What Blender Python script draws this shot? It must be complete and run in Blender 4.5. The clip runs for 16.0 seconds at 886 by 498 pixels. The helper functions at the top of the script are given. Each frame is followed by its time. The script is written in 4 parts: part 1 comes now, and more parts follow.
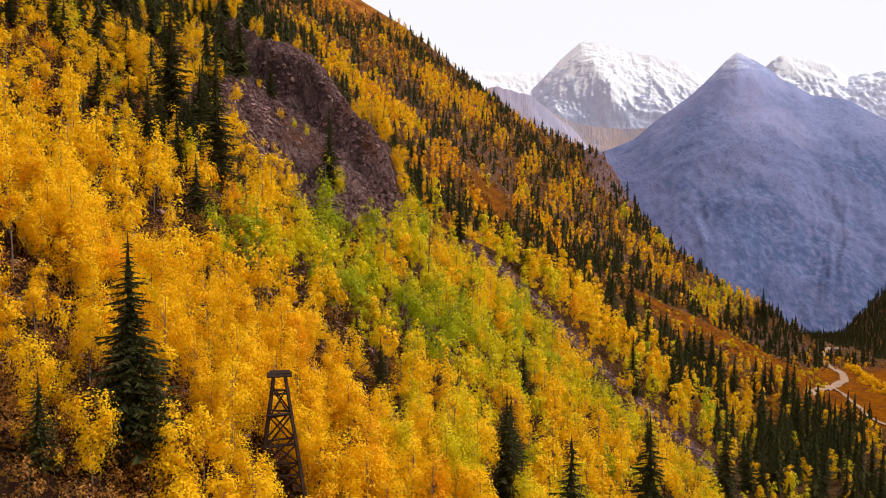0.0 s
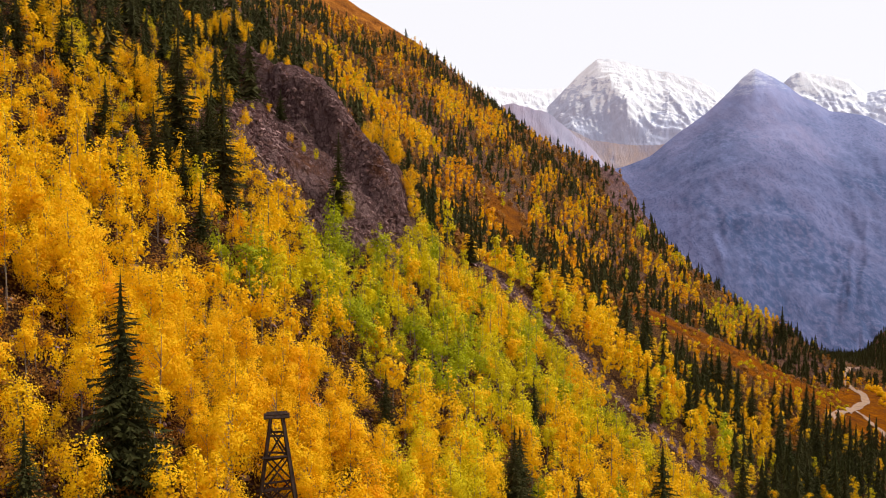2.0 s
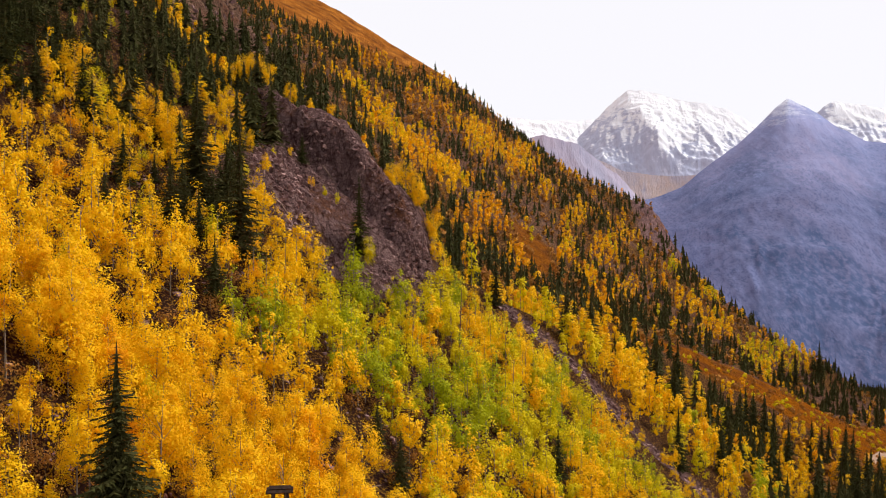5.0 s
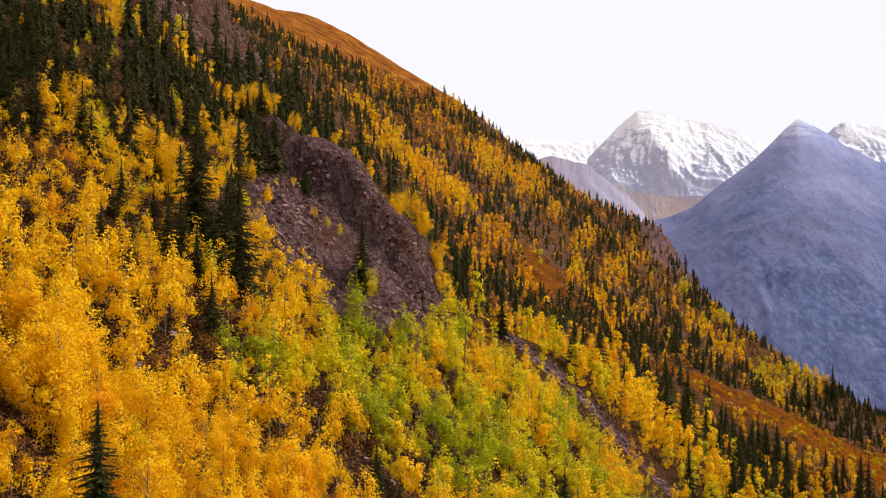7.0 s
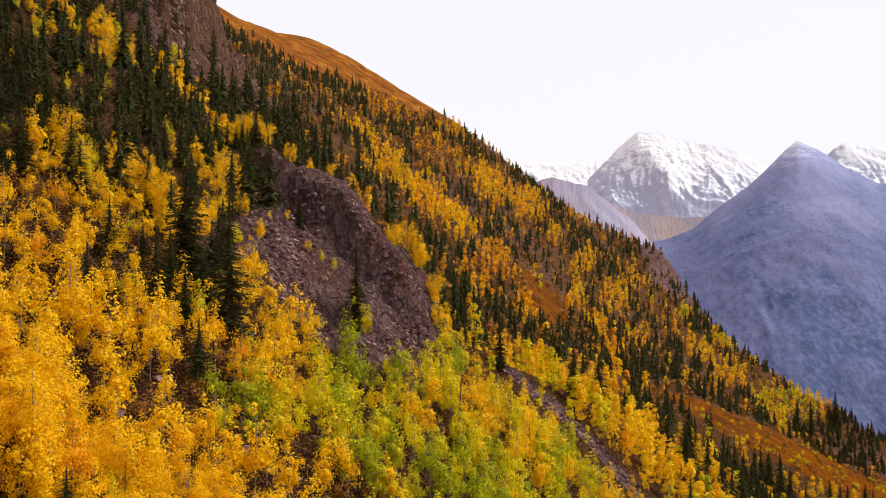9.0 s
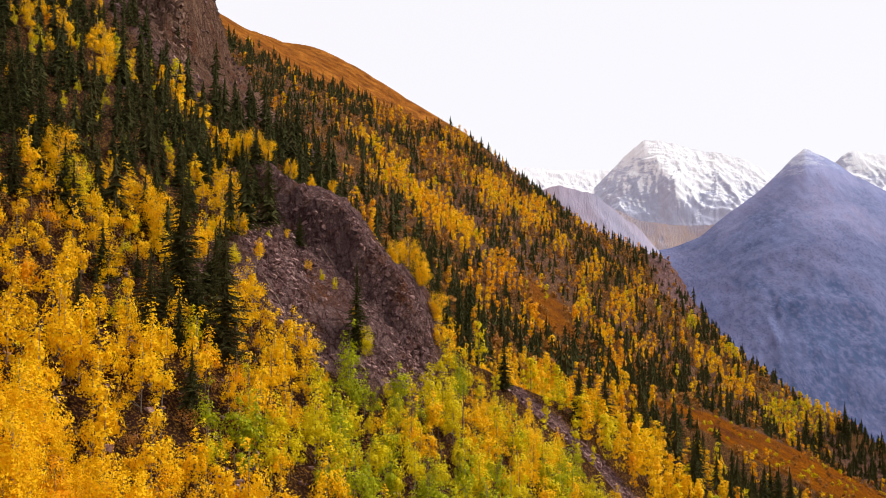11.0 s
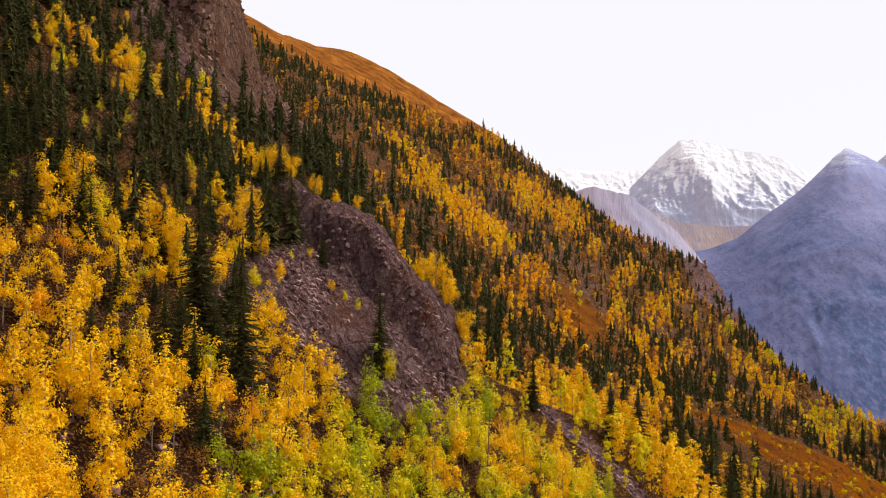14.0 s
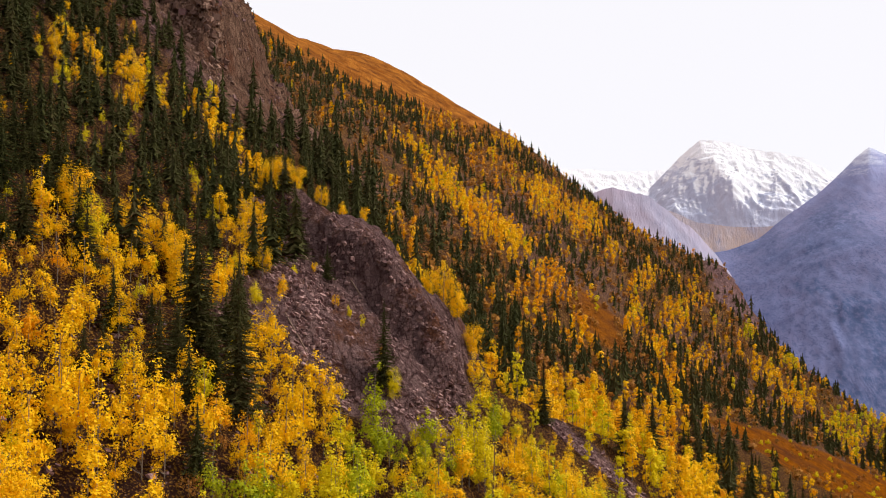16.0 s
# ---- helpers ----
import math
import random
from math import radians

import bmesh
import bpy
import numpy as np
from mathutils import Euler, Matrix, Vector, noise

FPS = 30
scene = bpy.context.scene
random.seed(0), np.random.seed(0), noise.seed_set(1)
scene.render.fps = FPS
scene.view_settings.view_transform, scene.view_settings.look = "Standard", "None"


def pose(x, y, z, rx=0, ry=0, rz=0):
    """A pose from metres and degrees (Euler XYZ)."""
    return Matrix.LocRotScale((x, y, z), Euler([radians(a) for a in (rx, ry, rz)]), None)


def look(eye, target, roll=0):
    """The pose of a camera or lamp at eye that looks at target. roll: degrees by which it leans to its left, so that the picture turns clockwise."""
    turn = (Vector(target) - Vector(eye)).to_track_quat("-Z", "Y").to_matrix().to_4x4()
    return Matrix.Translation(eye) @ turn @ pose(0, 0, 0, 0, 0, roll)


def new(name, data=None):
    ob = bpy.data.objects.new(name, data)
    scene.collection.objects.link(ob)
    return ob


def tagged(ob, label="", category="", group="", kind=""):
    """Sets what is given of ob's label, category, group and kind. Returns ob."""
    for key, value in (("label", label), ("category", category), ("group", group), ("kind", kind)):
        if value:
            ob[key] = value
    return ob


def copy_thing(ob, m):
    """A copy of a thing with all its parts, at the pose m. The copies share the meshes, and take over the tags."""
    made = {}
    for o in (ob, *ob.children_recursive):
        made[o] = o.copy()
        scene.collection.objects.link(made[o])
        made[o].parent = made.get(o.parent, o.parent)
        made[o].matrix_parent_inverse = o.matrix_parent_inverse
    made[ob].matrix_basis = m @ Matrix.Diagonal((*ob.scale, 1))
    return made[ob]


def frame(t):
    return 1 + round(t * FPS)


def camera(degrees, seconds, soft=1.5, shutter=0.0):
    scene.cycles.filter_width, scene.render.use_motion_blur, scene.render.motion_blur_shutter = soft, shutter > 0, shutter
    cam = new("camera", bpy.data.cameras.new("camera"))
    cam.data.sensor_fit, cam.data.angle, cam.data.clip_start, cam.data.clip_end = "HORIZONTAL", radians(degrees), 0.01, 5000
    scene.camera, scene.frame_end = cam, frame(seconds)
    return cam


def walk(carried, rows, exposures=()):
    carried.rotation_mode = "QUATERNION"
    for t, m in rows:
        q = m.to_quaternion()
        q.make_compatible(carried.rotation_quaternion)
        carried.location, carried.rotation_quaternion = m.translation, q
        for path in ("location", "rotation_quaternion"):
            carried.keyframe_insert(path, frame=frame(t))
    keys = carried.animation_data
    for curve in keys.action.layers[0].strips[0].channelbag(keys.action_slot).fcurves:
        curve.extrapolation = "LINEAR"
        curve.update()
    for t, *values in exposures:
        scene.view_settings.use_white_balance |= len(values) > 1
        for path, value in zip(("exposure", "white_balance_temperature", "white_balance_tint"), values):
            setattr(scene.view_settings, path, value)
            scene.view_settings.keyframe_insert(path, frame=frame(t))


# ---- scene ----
cam = camera(56.28, 16.0, soft=1.0)
PATH = [  # seconds, place, pitch, lean, heading
    (0, 0.00, 0.00, 0.00, 86.00, -0.07, 0.00),
    (0.5, 0.32, 0.51, 0.36, 86.14, -0.07, 0.30),
    (1, 0.59, 0.97, 0.75, 86.43, -0.05, 0.58),
    (1.5, 0.83, 1.42, 1.14, 86.76, -0.05, 0.84),
    (2, 1.06, 1.89, 1.51, 87.11, -0.04, 1.13),
    (2.5, 1.30, 2.41, 1.92, 87.47, -0.05, 1.48),
    (3, 1.53, 2.87, 2.35, 87.82, -0.05, 1.81),
    (3.5, 1.75, 3.34, 2.77, 88.18, -0.05, 2.15),
    (4, 1.97, 3.81, 3.18, 88.52, -0.04, 2.49),
    (6.5, 3.00, 6.33, 5.26, 90.30, -0.11, 3.91),
    (7, 3.20, 6.96, 5.86, 90.63, -0.08, 3.91),
    (7.5, 3.36, 7.56, 6.44, 90.99, -0.05, 3.89),
    (8, 3.53, 8.14, 7.01, 91.35, -0.03, 3.92),
    (8.5, 3.68, 8.71, 7.64, 91.69, -0.03, 3.93),
    (9, 3.82, 9.31, 8.24, 92.04, -0.01, 3.95),
    (11.5, 4.52, 12.56, 10.91, 92.58, 0.02, 4.75),
    (12, 4.68, 13.19, 11.46, 92.59, 0.06, 5.19),
    (12.5, 4.81, 13.80, 12.02, 92.59, 0.09, 5.62),
    (13, 4.95, 14.41, 12.61, 92.58, 0.11, 5.98),
    (13.5, 5.14, 15.03, 13.16, 92.59, 0.10, 6.35),
    (14, 5.41, 15.63, 13.66, 92.61, 0.09, 6.77),
    (14.5, 5.72, 16.24, 14.17, 92.65, 0.08, 7.07),
    (15, 6.06, 16.95, 14.72, 92.67, 0.06, 7.42),
    (15.5, 6.50, 17.74, 15.33, 92.68, 0.06, 7.73),
    (16, 7.08, 18.60, 16.00, 92.66, 0.06, 8.06),
]
walk(cam, [(t, pose(x, y, z, 0, 0, yaw) @ pose(0, 0, 0, pitch, 0, 0) @ pose(0, 0, 0, 0, 0, roll)) for t, x, y, z, pitch, roll, yaw in PATH])

# ---- sky, sun, exposure ----
SUN_UP, SUN_TURN = 48, 70  # degrees above the horizon, degrees from ahead to the right
world = bpy.data.worlds.new("overcast_sky")
scene.world = world
world.use_nodes = True
wn, wl = world.node_tree.nodes, world.node_tree.links
sky = wn.new("ShaderNodeTexSky")
sky.sky_type, sky.sun_disc, sky.sun_elevation, sky.sun_rotation = "NISHITA", False, radians(SUN_UP), radians(SUN_TURN)
sky.dust_density, sky.altitude = 4.0, 3000
pale = wn.new("ShaderNodeMix")
pale.data_type = "RGBA"
pale.inputs[0].default_value = 0.93
pale.inputs[7].default_value = (10.15, 9.95, 10.35, 1)
wl.new(sky.outputs[0], pale.inputs[6])
wl.new(pale.outputs[2], wn["Background"].inputs[0])
wn["Background"].inputs[1].default_value = 0.1
sun_data = bpy.data.lights.new("sun", "SUN")
sun_data.energy, sun_data.angle, sun_data.color = 3.8, radians(9), (1.0, 0.94, 0.84)
sun = new("sun", sun_data)
su, st = radians(SUN_UP), radians(SUN_TURN)
sun.matrix_world = look((math.sin(st) * math.cos(su) * 900, math.cos(st) * math.cos(su) * 900, math.sin(su) * 900), (0, 0, 0))
scene.view_settings.exposure = 0.0


# ---- noise on the plan, in numpy ----
def lattice(ix, iy, seed):
    h = (ix.astype(np.int64) * 374761393 + iy.astype(np.int64) * 668265263 + seed * 974634599) & 0xFFFFFFFF
    h = ((h ^ (h >> 13)) * 1274126177) & 0xFFFFFFFF
    h = ((h ^ (h >> 16)) * 1664525) & 0xFFFFFFFF
    return ((h ^ (h >> 15)) & 0xFFFFFF) / float(0xFFFFFF)


def value_noise(x, y, seed=0):
    x, y = np.asarray(x, float), np.asarray(y, float)
    ix, iy = np.floor(x), np.floor(y)
    fx, fy = x - ix, y - iy
    fx, fy = fx * fx * fx * (fx * (fx * 6 - 15) + 10), fy * fy * fy * (fy * (fy * 6 - 15) + 10)
    a, b = lattice(ix, iy, seed), lattice(ix + 1, iy, seed)
    c, d = lattice(ix, iy + 1, seed), lattice(ix + 1, iy + 1, seed)
    return (a + (b - a) * fx) * (1 - fy) + (c + (d - c) * fx) * fy


def fbm(x, y, size, octaves=4, seed=0, ridged=False):
    """Layered noise from -1 to 1; ridged: sharp crests."""
    total, amp, norm = 0.0, 1.0, 0.0
    for k in range(octaves):
        n = value_noise(np.asarray(x) / size, np.asarray(y) / size, seed + 17 * k) * 2 - 1
        total = total + amp * ((1 - 2 * np.abs(n)) if ridged else n)
        norm, amp, size = norm + amp, amp * 0.5, size * 0.47
    return total / norm


def step(a, b, v):
    t = np.clip((np.asarray(v, float) - a) / (b - a), 0, 1)
    return t * t * (3 - 2 * t)


def soft_max(a, b, k):
    h = np.clip(0.5 + 0.5 * (a - b) / k, 0, 1)
    return b + (a - b) * h + k * h * (1 - h)


def soft_min(a, b, k):
    return -soft_max(-a, -b, k)


def blob(x, y, cx, cy, rx, ry):
    return np.exp(-(((x - cx) / rx) ** 2) - ((y - cy) / ry) ** 2)


# ---- the lie of the land ----
def near_slope(x, y):
    return -0.873 * x + 0.238 * y - 51.2


def outcrop(x, y):
    """How far a place belongs to the bare crag on the first spur."""
    w = fbm(x, y, 14, 3, 5) * 5
    return step(0.0, 6, x + 39 + np.clip(y - 140, 0, 40) * 0.32 + w) * step(0.0, 5, -6 - x + w) * step(0, 6, y - 133 - 0.5 * (x + 20) + w) * step(0, 10, 215 - y)


def upper_cliff(x, y):
    w = fbm(x, y, 18, 3, 6) * 8
    return step(0, 10, -66 - x + w) * step(0, 12, y - 196 - (x + 85) * 0.35 + w) * step(0, 20, 340 - y)


def along_line(x, y, line, half, w):
    """1 within the half width of a line on the plan, 0 outside."""
    best = np.zeros(np.shape(x))
    for (ax, ay), (bx, by) in zip(line[:-1], line[1:]):
        f = np.clip(((x - ax) * (bx - ax) + (y - ay) * (by - ay)) / ((bx - ax) ** 2 + (by - ay) ** 2), 0, 1)
        best = np.maximum(best, step(1.2, 0.75, np.hypot(x - ax - f * (bx - ax), y - ay - f * (by - ay)) / half + w))
    return best


TALUS = [(1, 191), (18, 190), (27, 186), (36, 178), (45, 180), (57, 184), (64, 176)]


def talus_strip(x, y):
    return along_line(x, y, TALUS, 3.9, fbm(x, y, 8, 2, 8) * 0.4)


def talus_apron(x, y):
    """The scrubby strip just in front of the talus."""
    return along_line(x, y, [(a - 2, b - 15) for a, b in TALUS], 10, fbm(x, y, 10, 2, 28) * 0.3)


def far_cliff(x, y):
    w = fbm(x, y, 20, 3, 9) * 0.35
    return step(1.15, 0.8, np.hypot((x - 168) / 22, (y - 828) / 62) + w)


def crest_rock(x, y):
    """Bare ribs along the crest of the upper cliff."""
    c2 = 262 + np.maximum(0, x + 85) * 1.0 + fbm(x, 0 * y, 25, 3, 12) * 10
    return step(16, 7, np.abs(y - c2 + 6) + fbm(x, y, 12, 3, 18) * 7) * step(-40, -52, x) * step(-150, -120, x)


def meadow(x, y):
    w = fbm(x, y, 40, 3, 10) * 9
    bench = step(0, 12, 470 + (x - 110) * 1.25 - y + w) * step(0, 14, y - 388 + (x - 60) * 0.75 + w) * step(44, 58, x + w * 0.5) * step(680, 600, y + 0.2 * (x - 200))
    dome = step(-10, 25, -143 - x + (y - 800) * 0.56 + w * 3.0) * step(700, 760, y)
    strip = 0.8 * step(16, 8, np.abs(x - 30 + (y - 520) * 0.03 + w * 0.6)) * step(455, 475, y) * step(590, 560, y)
    return np.clip(bench + dome + strip, 0, 1)


def far_crest(x):
    return np.interp(x, [-400, -46, 100, 164, 190, 230, 297, 420], [1040, 977, 915, 887, 826, 780, 746, 690])


def crag_wall(x, y):
    """The height gained at the steep face just below the first spur's crest."""
    line = 158 + fbm(x, y, 9, 3, 16) * 3 - 0.12 * (x + 29)
    return step(-1.8, 1.8, y - line) * step(-52, -42, x) * step(-4, -13, x)


def bumpy_slope(x, y):
    n = near_slope(x, y) + 4 * blob(x, y, -25, 150, 16, 14) + (7.5 + 4 * blob(x, 0, -24, 0, 10, 1)) * crag_wall(x, y)
    n = n - 5 * blob(x, y, -52, 122, 12, 16) - 5 * blob(x, y, -19, 124, 9, 12) - 7 * blob(x, y, -48, 94, 12, 14)
    n = n - 12 * step(62, 92, x) * step(150, 190, y)
    return n + 3 * blob(x, y, 0, 82, 14, 22) + 6 * blob(x, y, 18, 70, 14, 18) - 4 * blob(x, y, -30, 82, 8, 8)


def ground(x, y):
    x, y = np.asarray(x, float), np.asarray(y, float)
    n = bumpy_slope(x, y)
    c1 = 171 + np.maximum(0, x + 15) * 1.1 + fbm(x, 0 * y, 12, 3, 11) * 4
    spur = soft_min(n, bumpy_slope(x, c1) - 0.95 * (y - c1), 2)
    c2 = 262 + np.maximum(0, x + 85) * 1.0 + fbm(x, 0 * y, 25, 3, 12) * 10
    up = -1.206 * x + 0.172 * y - 66.3
    up = up + 17 * step(217, 223, y + fbm(x, y * 0.4, 7, 4, 14, True) * 3.5 + (x + 85) * 0.2) * step(-78, -83, x + fbm(x, y, 7, 3, 15) * 2)
    cliff = soft_min(up, -1.206 * x + 0.172 * c2 - 66.3 - 1.0 * (y - c2), 4)
    f = -0.651 * x + 0.28 * y - 125 - 19 * step(120, 265, x) + 8 * blob(x, y, 110, 430, 50, 50) - 12 * blob(x, y, 60, 600, 90, 70) - 8 * blob(x, y, -37, 640, 40, 40)
    f = f + 14 * blob(x, y, 150, 885, 60, 50) + 13 * blob(x, y, 168, 850, 26, 45) + 14 * blob(x, y, -60, 985, 110, 60)
    c3 = far_crest(x)
    f = f + np.interp(x, [-470, -360, -310, -271, -242, -216, -177, -92, 0], [-73, -54, -33, -22, -9, 0, 4, -2, 2]) * step(780, 960, y)
    f = f + np.interp(x, [130, 175, 215, 250, 290, 340], [0, 7, 6, 11, 20, 24]) * step(650, 750, y)
    far = soft_min(f, f - 0.95 * (y - c3), 6)
    bench = -0.495 * x + 0.041 * y - 23 - 0.28 * np.maximum(0, 345 - y) - 0.25 * np.maximum(0, y - 560)
    valley = -104 - 0.13 * np.clip(y - 400, -300, 700) - 0.3 * np.clip(y - 1100, 0, 900)
    opposite = -210 + 1.05 * (x - 0.475 * y) + fbm(x, y, 160, 3, 13) * 8 - 1.2 * np.maximum(0, y - 1130)
    z = soft_max(spur, cliff, 5)
    z = soft_max(z, far, 10)
    z = soft_max(z, bench, 12)
    z = soft_max(z, valley, 14)
    z = soft_max(z, np.minimum(opposite, 60), 20)
    r, uc, tal, fc = outcrop(x, y), upper_cliff(x, y), talus_strip(x, y), far_cliff(x, y)
    z = z + fbm(x, y, 30, 4, 1) * 1.6 + fbm(x, y, 140, 3, 2) * 4 * step(250, 450, y)
    z = z + r * (fbm(x, y, 13, 5, 3, True) * 2.2 + fbm(x * 0.35 + y * 0.1, y - x * 0.15, 4.5, 4, 4, True) * 1.5 + fbm(x, y * 0.5, 3.5, 4, 23, True) * 1.1 - 4.5 * blob(x, y, -23, 136, 3.5, 8) - 2.5 * blob(x, y, -28, 147, 3, 6))
    z = z + uc * (fbm(x, y * 0.6, 22, 5, 3, True) * 4 + fbm(x, y * 0.3, 5, 3, 19, True) * 2) + crest_rock(x, y) * fbm(x, y, 9, 4, 20, True) * 3 + fc * fbm(x, y, 22, 4, 3, True) * 7
    z = z + tal * (fbm(x, y, 1.6, 2, 4) * 0.35 - 0.8)
    return z


# ---- materials ----
def material(name, rough=0.85, spec=0.2):
    m = bpy.data.materials.new(name)
    m.use_nodes = True
    b = m.node_tree.nodes["Principled BSDF"]
    b.inputs["Roughness"].default_value, b.inputs["Specular IOR Level"].default_value = rough, spec
    return m, m.node_tree.nodes, m.node_tree.links, b


def mixed(n, l, factor, a, b):
    """A colour between a and b (sockets or rgb)."""
    m = n.new("ShaderNodeMix")
    m.data_type = "RGBA"
    for socket, v in ((m.inputs[0], factor), (m.inputs[6], a), (m.inputs[7], b)):
        if isinstance(v, bpy.types.NodeSocket):
            l.new(v, socket)
        else:
            socket.default_value = v if isinstance(v, (int, float)) else (*v, 1)
    return m.outputs[2]


def grain(n, l, scale, detail=4, low=0.35, high=0.65, stretch=(1, 1, 1), where="Object", rough=0.6):
    """Noise from 0 to 1 at a scale per metre."""
    co, mp, tx, mr = n.new("ShaderNodeTexCoord"), n.new("ShaderNodeMapping"), n.new("ShaderNodeTexNoise"), n.new("ShaderNodeMapRange")
    mp.inputs["Scale"].default_value = stretch
    tx.inputs["Scale"].default_value, tx.inputs["Detail"].default_value, tx.inputs["Roughness"].default_value = scale, detail, rough
    mr.inputs[1].default_value, mr.inputs[2].default_value = low, high
    l.new(co.outputs[where], mp.inputs[0])
    l.new(mp.outputs[0], tx.inputs["Vector"])
    l.new(tx.outputs[0], mr.inputs[0])
    return mr.outputs[0]


def attribute(n, name):
    a = n.new("ShaderNodeAttribute")
    a.attribute_name = name
    return a.outputs["Fac"]


def relief(n, l, b, height, strength, distance):
    u = n.new("ShaderNodeBump")
    u.inputs["Strength"].default_value, u.inputs["Distance"].default_value = strength, distance
    l.new(height, u.inputs["Height"])
    l.new(u.outputs[0], b.inputs["Normal"])


def rock_colour(n, l, dark, light):
    """Jointed rock: blocks of differing tint at two sizes, dark in the cracks."""
    co, mp = n.new("ShaderNodeTexCoord"), n.new("ShaderNodeMapping")
    l.new(co.outputs["Object"], mp.inputs[0])
    mp.inputs["Scale"].default_value = (1.0, 1.0, 0.55)
    mp.inputs["Rotation"].default_value = (0.25, 0.3, 0.4)
    c = None
    for scale, share in ((0.45, 0.5), (1.7, 0.5)):
        cell, edge, bw, mr = n.new("ShaderNodeTexVoronoi"), n.new("ShaderNodeTexVoronoi"), n.new("ShaderNodeRGBToBW"), n.new("ShaderNodeMapRange")
        edge.feature = "DISTANCE_TO_EDGE"
        cell.inputs["Scale"].default_value = edge.inputs["Scale"].default_value = scale
        l.new(mp.outputs[0], cell.inputs["Vector"])
        l.new(mp.outputs[0], edge.inputs["Vector"])
        l.new(cell.outputs["Color"], bw.inputs[0])
        mr.inputs[1].default_value, mr.inputs[2].default_value = 0.0, 0.12
        l.new(edge.outputs[0], mr.inputs[0])
        tone = mixed(n, l, bw.outputs[0], [v * 2 for v in dark], light)
        tone = mixed(n, l, mr.outputs[0], dark, tone)
        c = tone if c is None else mixed(n, l, share, c, tone)
    return mixed(n, l, grain(n, l, 4.0, 6, 0.46, 0.8, rough=0.75), c, [v * 1.5 for v in dark])


def ground_material():
    m, n, l, b = material("slope_soil_rock_grass", 0.95, 0.0)
    soil = mixed(n, l, grain(n, l, 0.5, 6), (0.026, 0.013, 0.012), (0.078, 0.037, 0.03))
    soil = mixed(n, l, grain(n, l, 0.06, 3), soil, (0.07, 0.032, 0.019))
    litter = mixed(n, l, grain(n, l, 3.0, 3, 0.52, 0.6), soil, (0.32, 0.16, 0.03))
    stone = rock_colour(n, l, (0.042, 0.02, 0.02), (0.42, 0.265, 0.25))
    tan = rock_colour(n, l, (0.05, 0.025, 0.018), (0.42, 0.25, 0.17))
    stone = mixed(n, l, attribute(n, "tan"), stone, tan)
    stone = mixed(n, l, grain(n, l, 0.1, 5, 0.54, 0.66, rough=0.7), stone, mixed(n, l, grain(n, l, 2.0, 5), (0.08, 0.032, 0.02), (0.24, 0.105, 0.062)))
    grass = mixed(n, l, grain(n, l, 0.35, 6), (0.16, 0.046, 0.003), (0.38, 0.118, 0.006))
    crown = mixed(n, l, grain(n, l, 0.06, 6), (0.22, 0.07, 0.013), (0.46, 0.175, 0.03))
    grass = mixed(n, l, attribute(n, "dome"), grass, crown)
    grass = mixed(n, l, grain(n, l, 0.05, 7, 0.44, 0.66, rough=0.78), grass, (0.12, 0.04, 0.015))
    c = mixed(n, l, attribute(n, "grass"), litter, grass)
    c = mixed(n, l, attribute(n, "rock"), c, stone)
    l.new(c, b.inputs["Base Color"])
    relief(n, l, b, grain(n, l, 1.6, 9, 0.25, 0.75, (0.5, 1, 1.4), rough=0.8), 1.0, 0.9)
    return m


def leaf_material(name, dark, mid, light, through_share=0.45, gloss=0.15):
    """Thin leaves: one tint a tree, another a leaf clump, some light through them."""
    m, n, l, b = material(name, 0.75, gloss)
    info, geo = n.new("ShaderNodeObjectInfo"), n.new("ShaderNodeNewGeometry")
    add = n.new("ShaderNodeMath")
    add.operation = "ADD"
    l.new(info.outputs["Random"], add.inputs[0])
    l.new(attribute(n, "tint"), add.inputs[1])
    wrap = n.new("ShaderNodeMath")
    wrap.operation = "FRACT"
    l.new(add.outputs[0], wrap.inputs[0])
    c = mixed(n, l, wrap.outputs[0], dark, mid)
    dull = mixed(n, l, 0.14, c, (dark[0] * 0.55, dark[1] * 0.36, dark[2] * 0.5))
    c = mixed(n, l, geo.outputs["Random Per Island"], dull, light)
    l.new(c, b.inputs["Base Color"])
    t, s = n.new("ShaderNodeBsdfTranslucent"), n.new("ShaderNodeMixShader")
    l.new(c, t.inputs[0])
    s.inputs[0].default_value = through_share
    l.new(b.outputs[0], s.inputs[1])
    l.new(t.outputs[0], s.inputs[2])
    l.new(s.outputs[0], n["Material Output"].inputs[0])
    return m


def stone_material(name, dark, light):
    m, n, l, b = material(name, 0.9, 0.2)
    geo = n.new("ShaderNodeNewGeometry")
    c = mixed(n, l, geo.outputs["Random Per Island"], dark, light)
    g = grain(n, l, 2.5, 5, 0.3, 0.7)
    c = mixed(n, l, g, c, [v * 2.6 for v in dark])
    l.new(c, b.inputs["Base Color"])
    relief(n, l, b, g, 0.5, 0.1)
    return m


def plain(name, a, b2, scale, rough=0.85, stretch=(1, 1, 1), bump=0.4, depth=0.05):
    m, n, l, b = material(name, rough)
    g = grain(n, l, scale, 5, 0.3, 0.7, stretch)
    l.new(mixed(n, l, g, a, b2), b.inputs["Base Color"])
    relief(n, l, b, g, bump, depth)
    return m


